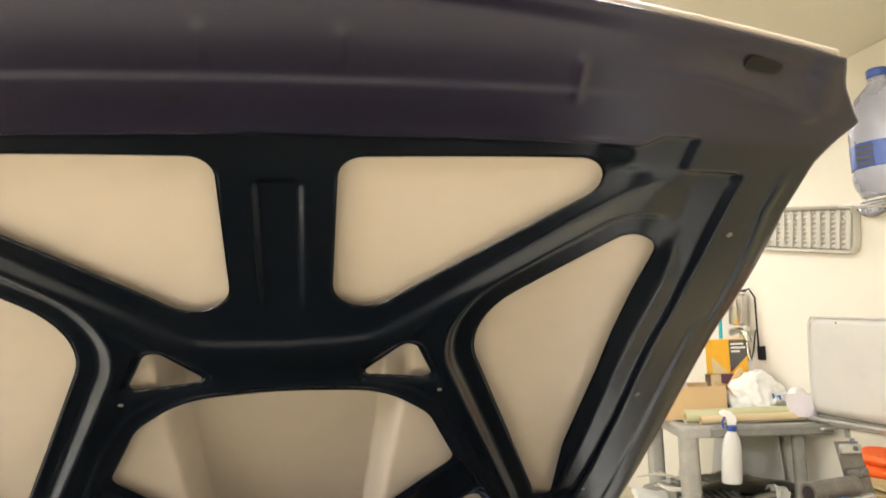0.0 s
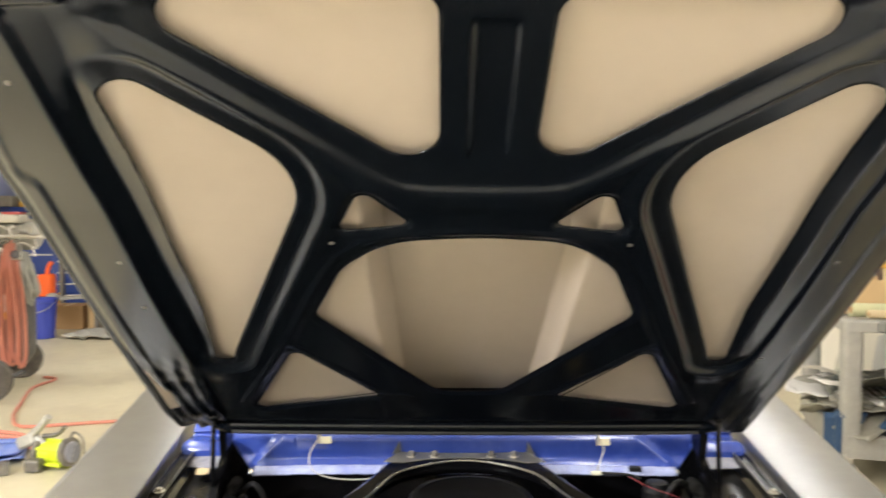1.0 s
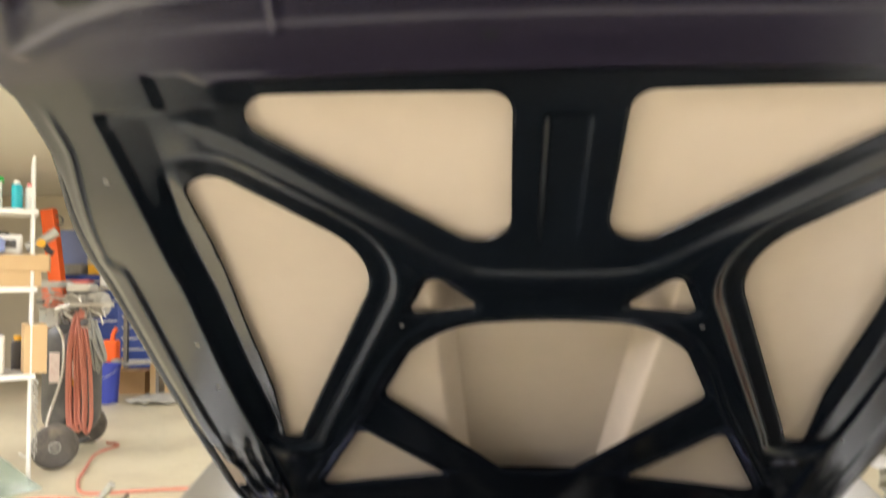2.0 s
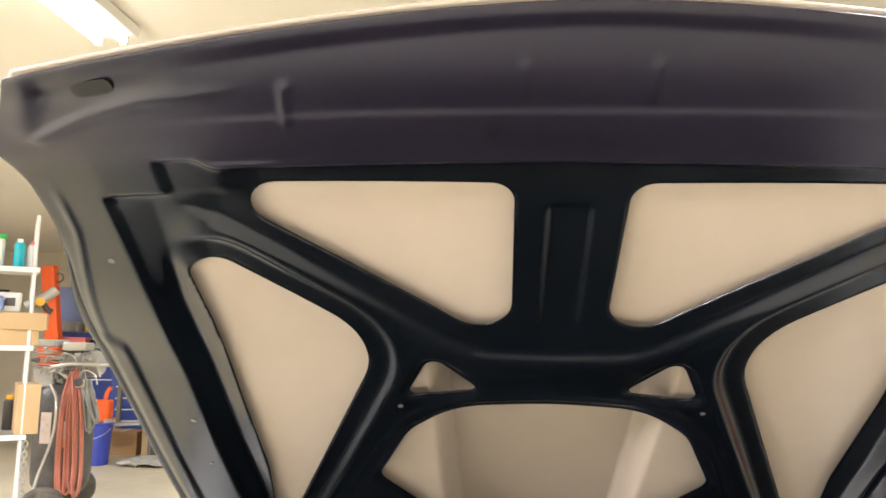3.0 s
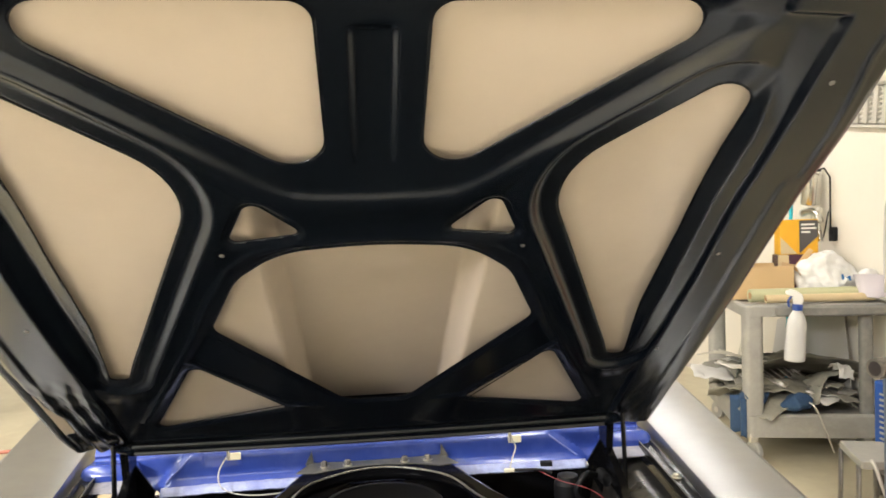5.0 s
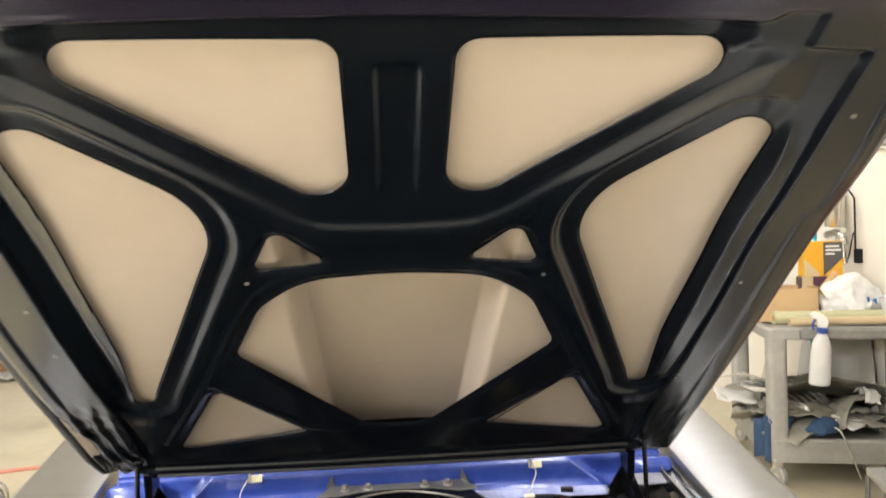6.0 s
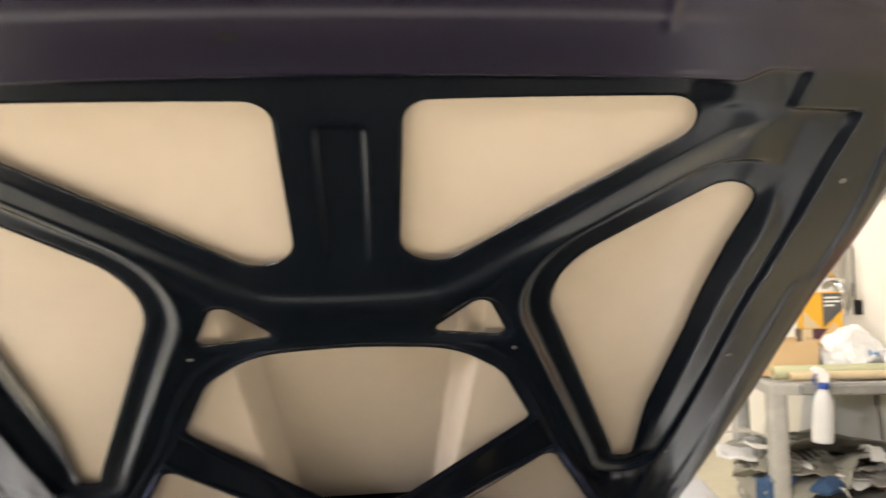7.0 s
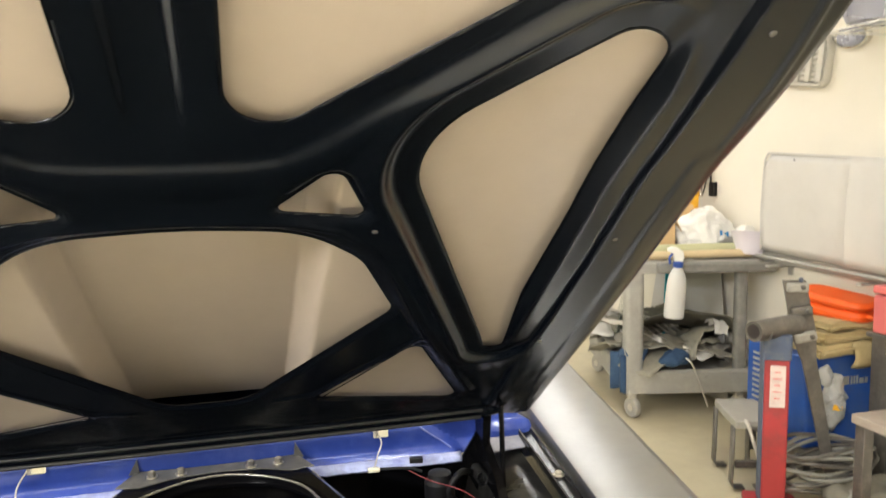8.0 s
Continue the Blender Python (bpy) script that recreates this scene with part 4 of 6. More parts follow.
def engine(car):
    part("engine_block", box(0.62, 0.75, 0.22, 0, 0.27, 0.36), M_BAY, car, "dark engine deep in the bay", bevel=0.03)
    for s in (-1, 1):
        part("valve_cover", slab(round_rect(0.15, 0.55, 0.04), 0.08, m=pose(s * 0.24, 0.28, 0.57, 0, s * 18, 0)), M_BAY, car, bevel=0.012)
    # added plate closing the bay below so it stays dark
    part("bay_floor", box(1.1, 1.5, 0.02, 0, -0.03, 0.30), M_BAY, car, smooth=False)
    part("radiator_support", box(1.24, 0.04, 0.40, 0, -0.80, 0.32), M_BAY, car, bevel=0.006)
    # unseen pale panel, added for the hood's nose to reflect
    part("radiator_cover", box(1.34, 0.46, 0.02, 0, -0.76, 0.722), M_PRIMER, car, "pale unseen panel added to brighten the nose's reflection", bevel=0.006)
    part("oil_cap", turned([(0.026, 0), (0.028, 0.004), (0.028, 0.02), (0.020, 0.026), (0.008, 0.027)], 24, m=pose(0.275, 0.47, 0.66)), M_GOLD, car, "brass coloured filler cap")
    part("heater_hose", tube([(-0.46, 0.66, 0.62), (-0.40, 0.60, 0.62), (-0.25, 0.56, 0.61), (-0.16, 0.60, 0.60)], 0.013, 14), M_BAY, car)
    part("heater_hose", tube([(-0.48, 0.60, 0.55), (-0.38, 0.54, 0.56), (-0.26, 0.52, 0.55)], 0.012, 14), M_BAY, car)
    part("brake_reservoir", turned([(0.03, 0), (0.034, 0.015), (0.034, 0.05), (0.026, 0.06), (0.025, 0.07), (0.012, 0.074)], 24, m=pose(0.47, 0.62, 0.65)), M_FLAT, car, "black brake reservoir")
    part("bay_hose", tube([(-0.54, 0.60, 0.70), (-0.50, 0.56, 0.735), (-0.475, 0.56, 0.70), (-0.50, 0.57, 0.665), (-0.53, 0.58, 0.70)], 0.006, 12), M_FLAT, car)
    part("bay_hose", tube([(0.54, 0.60, 0.72), (0.50, 0.56, 0.74), (0.475, 0.56, 0.70), (0.50, 0.57, 0.665)], 0.007, 12), M_FLAT, car)


car = thing("car", "classic car under restoration with open hood and bare steel fenders", "car")
hood(car)
for side in (-1, 1):
    fender(car, side)
    apron(car, side)
    hinge(car, side)
cowl(car)
brace(car)
air_cleaner(car)
engine(car)

# ---------------------------------------------------------------- the cart and what lies on it
CART = pose(2.003, 2.625, 0, 0, 0, -14.5)
CW, CD, CTOP, CLOW = 0.735, 1.00, 0.852, 0.262


def tray(w, d, z, lip, under):
    """A moulded tray: floor, raised rim with a rounded top, and an apron below."""
    bm = bmesh.new()
    rings = []
    for inset, dz in ((0.03, -under), (0.0, -under + 0.006), (0.0, lip - 0.012), (0.008, lip - 0.002), (0.018, lip), (0.034, lip), (0.044, lip - 0.004), (0.050, lip - 0.014), (0.056, 0.0)):
        rings.append([bm.verts.new((w / 2 + x, d / 2 + y, z + dz)) for x, y in round_rect(w - 2 * inset, d - 2 * inset, max(0.012, 0.05 - inset), 5)])
    for a, b in zip(rings, rings[1:]):
        for k in range(len(a)):
            bm.faces.new((a[k], a[(k + 1) % len(a)], b[(k + 1) % len(b)], b[k]))
    bm.faces.new(rings[0][::-1])
    bm.faces.new(rings[-1])
    return bm


def cart():
    t = thing("utility_cart", "dusty grey moulded plastic two shelf utility cart with casters", "cart", CART)
    part("top_tray", tray(CW, CD, CTOP - 0.012, 0.012, 0.055), M_CARTG, t, "pale dusty top tray")
    part("front_handle", slab(round_rect(0.63, 0.056, 0.022), 0.056, m=pose(0.475, -0.012, CTOP - 0.060)), M_CARTD, t, "dark scuffed front rail", bevel=0.012)
    part("bottom_tray", tray(CW, CD, CLOW - 0.03, 0.03, 0.10), M_CARTG, t)
    for x, pw in ((0.055, 0.100), (CW - 0.105, 0.062)):
        for y in (0.055, CD - 0.055):
            part("post", slab(round_rect(pw, pw, pw * 0.3), CTOP - CLOW - 0.02, m=pose(x, y, CLOW - 0.01)), M_CARTG if x < 0.3 else M_CARTD, t, bevel=0.004)
            c = part("caster", turned([(0.050, -0.017), (0.056, -0.010), (0.056, 0.010), (0.050, 0.017)], 24, m=pose(x - 0.005, y - 0.03, 0.058, 0, 90, 25)), M_CARTG, t, "grey rubber caster wheel")
            part("fork", box(0.045, 0.06, 0.055, x - 0.01, y - 0.02, 0.105), M_ALU, c, bevel=0.006)
            part("hub", turned([(0.020, -0.019), (0.020, 0.019)], 14, m=pose(x - 0.005, y - 0.03, 0.058, 0, 90, 25)), M_ALU, c)
    for k, w in enumerate((0.018, 0.03, 0.022, 0.026, 0.02)):
        part("moulded_mark", box(w, 0.004, 0.022, 0.20 + 0.06 * k, -0.001, 0.205), M_CARTG, t)


def carton(name, w, d, h, m, material, label, flaps=0.0):
    """A cardboard box with its folds; open when it has flaps."""
    t = thing(name, label, "box", m)
    bm = box(w, d, h)
    if flaps:
        top = [f for f in bm.faces if f.normal.z > 0.9]
        bmesh.ops.delete(bm, geom=top, context="FACES_ONLY")
        part("carton_body", bm, material, t, smooth=False, solid=0.004)
        for sx in (-1, 1):
            part("flap", box(flaps, d, 0.004, sx * (w / 2 + flaps / 2 * 0.5), 0, h - flaps * 0.35, ry=sx * 60), material, t)
    else:
        part("carton_body", bm, material, t, smooth=False, bevel=0.003)
        part("tape", box(0.05, d + 0.002, 0.001, 0, 0, h), M_PAPERT, t)
    return t


def spray_bottle():
    t = thing("spray_bottle", "translucent white spray bottle with blue collar hooked on the cart", "bottle", pose(2.215, 2.505, 0.565, 4, 3, -20))
    part("bottle_body", turned([(0.044, 0), (0.050, 0.004), (0.052, 0.02), (0.051, 0.10), (0.049, 0.17), (0.046, 0.21), (0.036, 0.24), (0.024, 0.262), (0.020, 0.275)], 28, sy=0.78), M_BOTTLE, t)
    part("collar", turned([(0.024, 0.270), (0.026, 0.274), (0.026, 0.298), (0.020, 0.302)], 20), M_JUGB, t, "blue collar")
    head = part("sprayer_head", slab([(-0.022, 0.300), (0.020, 0.300), (0.026, 0.325), (0.020, 0.352), (-0.012, 0.372), (-0.040, 0.378), (-0.062, 0.366), (-0.058, 0.350), (-0.030, 0.342)], 0.026, m=Matrix(((1, 0, 0, 0), (0, 0, 1, -0.013), (0, 1, 0, 0), (0, 0, 0, 1)))), M_WHITEP, t, bevel=0.004)
    part("trigger", tube([(-0.030, 0, 0.345), (-0.046, 0, 0.315), (-0.040, 0, 0.285)], 0.006, 8), M_JUGB, head)


def paper_roll(x, y, z, r, length, material, label, rz):
    t = thing("paper_roll", label, "roll", pose(x, y, z, 0, 90, 0) if rz is None else pose(x, y, z, 0, 0, rz))
    part("rolled_paper", turned([(r * 0.55, -length / 2 + 0.004), (r, -length / 2), (r, length / 2), (r * 0.55, length / 2 - 0.004)], 28, m=pose(0, 0, 0, 0, 90, 0)), material, t)
    part("core", turned([(r * 0.5, -length / 2 - 0.001), (r * 0.5, length / 2 + 0.001)], 18, m=pose(0, 0, 0, 0, 90, 0)), M_CARD, t)


def cart_load():
    carton("cardboard_box", 0.40, 0.30, 0.185, pose(2.245, 3.00, CTOP, 0, 0, -14), M_CARDL, "open brown cardboard box holding supplies on the cart", flaps=0.07)
    paper_roll(2.40, 2.66, CTOP + 0.040, 0.036, 0.64, M_PAPERG, "roll of pale green masking paper on the cart", -9)
    paper_roll(2.43, 2.585, CTOP + 0.027, 0.022, 0.60, M_PAPERT, "thin roll of tan masking paper on the cart", -10)
    t = thing("plastic_bag", "knotted white plastic shopping bag with blue print on the cart", "bag", pose(2.60, 2.84, CTOP))
    part("bag_body", crumple(blob(0.165, 0.13, 0.15, 0.038, 8, 3.1, 5), 0.012, 30, 2.0), M_BAG, t)
    part("bag_knot", blob(0.035, 0.03, 0.035, 0.012, 20, 1.0, 3, False), M_BAG, t, m=pose(0.02, 0.0, 0.20))
    for k, (w, h) in enumerate(((0.012, 0.030), (0.016, 0.018), (0.014, 0.026))):
        part("print_mark", box(w, 0.004, h, 0.035 + 0.024 * k, -0.128 + 0.006 * k, 0.105 - 0.004 * k, rx=-14), M_PRINTB, t)
    t = thing("bowl", "lilac white plastic mixing bowl on the cart", "bowl", pose(2.70, 2.55, CTOP + 0.012, -6, 8, 0))
    part("bowl_body", turned([(0.055, 0), (0.066, 0.004), (0.086, 0.06), (0.104, 0.118), (0.109, 0.122), (0.102, 0.118), (0.080, 0.06), (0.03, 0.012)], 32), M_LILAC, t)
    part("bag_in_bowl", blob(0.05, 0.05, 0.03, 0.022, 16, 8.0, 4), M_BAG, t, m=pose(-0.03, 0.0, 0.09))
    t = thing("small_box", "plum and tan printed supply box standing on the cart", "box", pose(2.56, 3.05, CTOP, 0, 0, -14))
    part("box_body", box(0.23, 0.12, 0.235), M_PURPLE, t, bevel=0.002, smooth=False)
    part("tan_side", box(0.06, 0.122, 0.10, -0.085, 0, 0.135), M_PAPERT, t, smooth=False)
    t = thing("yellow_box", "yellow and charcoal abrasive box stacked on the plum box", "box", pose(2.565, 3.05, CTOP + 0.236, 0, 0, -14))
    part("box_body", box(0.215, 0.11, 0.205), M_YELLOW, t, bevel=0.002, smooth=False)
    f = part("dark_panel", slab([(0.0, 0.0), (0.104, 0.10), (0.104, 0.195), (0.0, 0.195)], 0.003, m=pose(0.002, -0.0555, 0.005, 90, 0, 0)), M_CHAR, t, "charcoal printed panel")
    for k, w in enumerate((0.075, 0.085, 0.05)):
        part("print_bar", box(w, 0.002, 0.011, 0.012 + w / 2, -0.0595, 0.170 - 0.022 * k), M_WHITEP, f)
    part("white_wedge", slab([(-0.104, 0.0), (-0.01, 0.0), (-0.104, 0.10)], 0.003, m=pose(0, -0.0555, 0.004, 90, 0, 0)), M_PAPERT, t)
    t = thing("foil_roll", "silver foil tape roll standing behind the cardboard box", "roll", pose(2.31, 3.20, CTOP))
    part("foil", turned([(0.03, 0), (0.055, 0.002), (0.055, 0.30), (0.03, 0.302)], 26), M_CHROME, t)
    t = thing("wood_stick", "short pale wood paint stick leaning in the box", "stick", pose(2.40, 2.98, CTOP + 0.01, 12, 34, 0))
    part("stick", box(0.035, 0.006, 0.32), M_WOOD, t, bevel=0.001)
    t = thing("paper_funnel", "white paper strainers heaped in the cardboard box", "paper", pose(2.16, 2.98, CTOP + 0.006))
    part("strainers", blob(0.11, 0.09, 0.17, 0.025, 9, 4.4), M_WHITEP, t)
    spray_bottle()
    t = thing("broom_handle", "teal plastic broom handle leaning on the wall", "handle", pose(2.665, 3.36, 0.0, 0, 2.5, 0))
    part("handle", cyl(0.012, 1.75, n=14), M_TEAL, t)


def scrap_sheet(x, y, z, w, d, bend, rx, ry, rz, material, label, name="scrap_panel", seed=1.0):
    """A torn bent sheet of trim with an uneven outline."""
    bm = bmesh.new()
    n, k = 15, 8
    rows = []
    for i in range(n):
        f = i / (n - 1) - 0.5
        edge = 1 + 0.25 * noise.noise(Vector((f * 5, seed, 0)))
        rows.append([Vector((f * w * (1 + 0.12 * noise.noise(Vector((g * 4, seed, 5)))), (g / (k - 1) - 0.5) * d * edge,
                             bend * (0.25 - f * f) * 4 + 0.02 * noise.noise(Vector((f * 6, g * 0.7, seed))))) for g in range(k)])
    loft(rows, bm)
    low = min(v.co.z for v in bm.verts)
    t = thing(name, label, "scrap", pose(x, y, z, rx, ry, rz), group="trim scraps on the cart")
    part("sheet", bm, material, t, solid=0.004, m=Matrix.Translation((0, 0, -low)))


def lower_load():
    z = CLOW
    rng = random.Random(5)
    spots = ((2.30, 2.72, 0.04, 0.52, 0.20, 0.05, 8, -6, 20), (2.46, 2.78, 0.06, 0.46, 0.26, 0.07, -6, 8, -28), (2.22, 2.88, 0.10, 0.50, 0.22, 0.04, 6, 14, 55),
             (2.42, 3.00, 0.14, 0.62, 0.24, 0.09, 5, -10, -8), (2.20, 3.10, 0.08, 0.44, 0.20, 0.05, -12, 8, 80), (2.28, 2.70, 0.12, 0.34, 0.14, 0.03, 22, 10, -10),
             (2.55, 2.70, 0.10, 0.40, 0.20, 0.10, -14, -16, 12), (2.12, 2.98, 0.06, 0.36, 0.16, 0.03, 4, 18, 95), (2.32, 3.25, 0.10, 0.60, 0.30, 0.06, 8, 4, 30))
    for k, (x, y, dz, w, d, b, rx, ry, rz) in enumerate(spots):
        scrap_sheet(x, y, z + dz - 0.03, w, d, b, rx, ry, rz, M_RUBBLE, "torn grey plastic trim scrap piled on the cart", seed=k * 2.3 + 0.7)
    for k in range(16):
        mt = (M_RUBBLE, M_RUBBLE, M_STEELD, M_PRIMER, M_RUBBLE, M_CAST)[k % 6]
        lb = ("torn grey plastic trim scrap piled on the cart", "curled grey trim scrap piled on the cart", "dark bent metal scrap piled on the cart", "pale primed scrap piece piled on the cart", "torn grey plastic trim scrap piled on the cart", "bent grey metal scrap piled on the cart")[k % 6]
        fx, fy = rng.uniform(0.12, 0.80), rng.uniform(0.08, 0.75)
        spot = CART @ Vector((fx * CW, fy * CD, 0))
        scrap_sheet(spot.x, spot.y, z + rng.uniform(0.01, 0.20), rng.uniform(0.14, 0.42), rng.uniform(0.04, 0.15), rng.uniform(0.01, 0.07), rng.uniform(-20, 20), rng.uniform(-22, 22), rng.uniform(-90, 90), mt, lb, seed=30 + k * 1.7)
    scrap_sheet(2.42, 2.74, z + 0.17, 0.56, 0.36, 0.06, -24, 5, -10, M_OLIVE, "large dark olive trim panel lying on the scrap pile", "trim_panel", 2.2)
    scrap_sheet(2.52, 2.60, z + 0.05, 0.34, 0.075, 0.012, 4, 14, -26, M_ALU, "bent pale aluminium trim strip on the cart", "trim_strip", 9.0)
    scrap_sheet(2.16, 2.86, z + 0.16, 0.44, 0.05, 0.02, 6, 10, -60, M_ALU, "thin bent aluminium moulding on the cart", "trim_strip", 5.0)
    scrap_sheet(2.08, 3.20, z + 0.10, 0.50, 0.22, 0.03, 4, 4, 70, M_PRIMER, "pale primed trim offcut on the cart", "scrap_panel", 4.0)
    t = thing("shop_cloth", "crumpled blue shop cloth hanging over the cart edge", "cloth", pose(2.09, 2.69, z + 0.02))
    part("crumpled_cloth", crumple(blob(0.075, 0.07, 0.06, 0.035, 12, 2.0), 0.012, 34, 1.0), M_CLOTHB, t)
    part("cloth_tail", loft([[Vector((-0.075 - 0.02 * math.sin(j * 1.3), -0.055 + j * 0.024, 0.06 - i * 0.035 + 0.008 * math.sin(j * 2 + i))) for j in range(7)] for i in range(7)]), M_CLOTHB, t, solid=0.004)
    t = thing("shop_cloth", "small blue shop cloth lying among the scraps", "cloth", pose(2.29, 2.60, z + 0.01))
    part("crumpled_cloth", blob(0.09, 0.06, 0.06, 0.025, 14, 6.0), M_CLOTHB, t)
    for k in range(5):
        x0, y0 = 2.10 + 0.05 * k, 2.95 + 0.03 * k
        t = thing("wire_piece", "thin bent pale wire lying on the scraps", "wire", pose(0, 0, 0), group="wires on the cart")
        part("wire_strand", tube([(x0 - 0.08, y0 + 0.28, z + 0.22), (x0 + 0.02, y0 + 0.1, z + 0.26 - 0.02 * k), (x0 + 0.11, y0 - 0.1, z + 0.20), (x0 + 0.16, y0 - 0.24, z + 0.14)], 0.0045, 7), M_ALU, t)
    t = thing("wire_piece", "thin pale welding rod hanging out of the cart", "wire", pose(0, 0, 0), group="wires on the cart")
    part("wire_strand", tube([(2.30, 2.62, z + 0.06), (2.34, 2.54, z + 0.05), (2.38, 2.51, 0.20), (2.42, 2.49, 0.07)], 0.005, 8), M_ALU, t)
    t = thing("glass_pane", "dusty greenish glass pane leaning inside the cart", "glass", pose(2.28, 3.30, z + 0.02, 14, 0, 62))
    part("pane", slab(round_rect(0.62, 0.42, 0.05), 0.005, m=pose(0, 0, 0.21, 90, 0, 0)), M_GLASSG, t)
    t = thing("body_panel", "pale grey primed body panel leaning behind the cart", "panel", pose(2.66, 3.05, 0.0, 0, 9, 0))
    part("panel_sheet", slab([(-0.40, 0.0), (0.55, 0.0), (0.55, 0.62), (0.10, 0.82), (-0.10, 0.84)], 0.004, m=Matrix(((0, 0, 1, 0), (1, 0, 0, 0), (0, 1, 0, 0), (0, 0, 0, 1)))), M_PRIMER, t)


cart()
cart_load()
lower_load()


# ---------------------------------------------------------------- things on the east wall
def on_wall(y, z, depth=0.0, turn=0.0):
    """Local x along the wall to the right seen from inside, y up the wall, z off it."""
    c, s = math.cos(radians(turn)), math.sin(radians(turn))
    return Matrix(((0, 0, -1, X_EAST - depth), (-c, s, 0, y), (s, c, 0, z), (0, 0, 0, 1)))


def grille():
    t = thing("car_grille", "old dull chrome car grille with vertical bars hung on the wall", "grille", on_wall(2.62, 1.905, 0.004, -8))
    L, H = 1.02, 0.252
    outer, inner = round_rect(L, H, 0.055, 6), round_rect(L - 0.036, H - 0.036, 0.04, 6)
    bm = bmesh.new()
    loops = [[bm.verts.new((x, y, z)) for x, y in o] for o, z in ((outer, 0.0), (outer, 0.030), (round_rect(L - 0.012, H - 0.012, 0.05, 6), 0.038), (inner, 0.030), (inner, 0.0))]
    for a, b in zip(loops, loops[1:]):
        for k in range(len(a)):
            bm.faces.new((a[k], a[(k + 1) % len(a)], b[(k + 1) % len(b)], b[k]))
    part("grille_frame", bm, M_GRILLE, t)
    part("grille_back", slab(inner, 0.006), M_CARTG, t)
    for k in range(13):
        x = -L / 2 + 0.055 + k * (L - 0.11) / 12
        b = part("grille_bar", slab(round_rect(0.036, H - 0.05, 0.008, 3), 0.022, m=pose(x, 0, 0.008)), M_GRILLE, t, bevel=0.003)
        part("bar_slats", loft([[Vector((x + 0.022, -H / 2 + 0.03 + j * 0.0066, 0.010)), Vector((x + 0.022, -H / 2 + 0.03 + j * 0.0066, 0.024 if j % 4 < 2 else 0.014)), Vector((x + 0.050, -H / 2 + 0.03 + j * 0.0066, 0.024 if j % 4 < 2 else 0.014))] for j in range(30)]), M_GRILLE, b, smooth=False)


def oval_lamp():
    t = thing("turn_signal_lamp", "oval chrome ringed turn signal lens hung on the wall", "lamp", on_wall(1.985, 1.925, 0.004, -4))
    part("ring", turned([(0.100, 0), (0.105, 0.012), (0.102, 0.028), (0.092, 0.032), (0.084, 0.024)], 40, sy=0.50), M_CHROME, t)
    part("lens", turned([(0.090, 0.018), (0.080, 0.034), (0.05, 0.044), (0.01, 0.047)], 40, sy=0.48), M_JUG, t)
    part("mount_tab", box(0.05, 0.012, 0.012, -0.12, 0, 0.004), M_STEELD, t, bevel=0.003)


def spray_gun():
    t = thing("spray_gun", "silver paint spray gun with metal cup on a wall hook", "spray gun", on_wall(3.14, 1.14, 0.07, 0))
    part("cup", turned([(0.038, 0), (0.052, 0.004), (0.056, 0.012), (0.056, 0.185), (0.050, 0.192), (0.02, 0.196)], 28, m=pose(-0.02, 0.235, 0, -90, 0, -6)), M_CHROME, t)
    part("gun_body", tube([(-0.09, 0.19, 0), (-0.02, 0.20, 0), (0.05, 0.18, 0), (0.075, 0.13, 0)], 0.022, 14), M_CHROME, t)
    part("grip", tube([(0.045, 0.18, 0), (0.055, 0.09, 0), (0.075, 0.015, 0)], 0.017, 12), M_CHROME, t)
    part("trigger", tube([(0.0, 0.20, 0), (-0.012, 0.14, 0), (0.012, 0.07, 0)], 0.006, 8), M_ALU, t)
    part("knob", turned([(0.014, 0), (0.016, 0.004), (0.016, 0.022), (0.010, 0.024)], 14, m=pose(0.06, 0.21, 0, 0, 70, 0)), M_ALU, t)
    part("nozzle", turned([(0.024, 0), (0.026, 0.012), (0.016, 0.024)], 18, m=pose(-0.09, 0.19, 0, 0, -90, 0)), M_ALU, t)
    h = thing("wall_hook", "black wire tool hook fixed to the wall", "hook", on_wall(3.14, 1.14, 0.0, 0))
    part("hook_wire", tube([(-0.10, 0.44, 0.03), (0.06, 0.455, 0.03), (0.115, 0.40, 0.03), (0.115, 0.20, 0.03), (0.115, 0.06, 0.03)], 0.0055, 8, smooth=False), M_FLAT, h)
    part("hook_wire", tube([(0.10, 0.20, 0.03), (0.04, 0.02, 0.04), (-0.06, 0.06, 0.05)], 0.004, 8), M_FLAT, h)
    part("hook_block", slab(round_rect(0.045, 0.085, 0.006), 0.03, m=pose(0.118, 0.06, 0)), M_FLAT, h, bevel=0.003)
    part("hook_arm", cyl(0.006, 0.09, -0.02, 0.445, 0), M_FLAT, h)


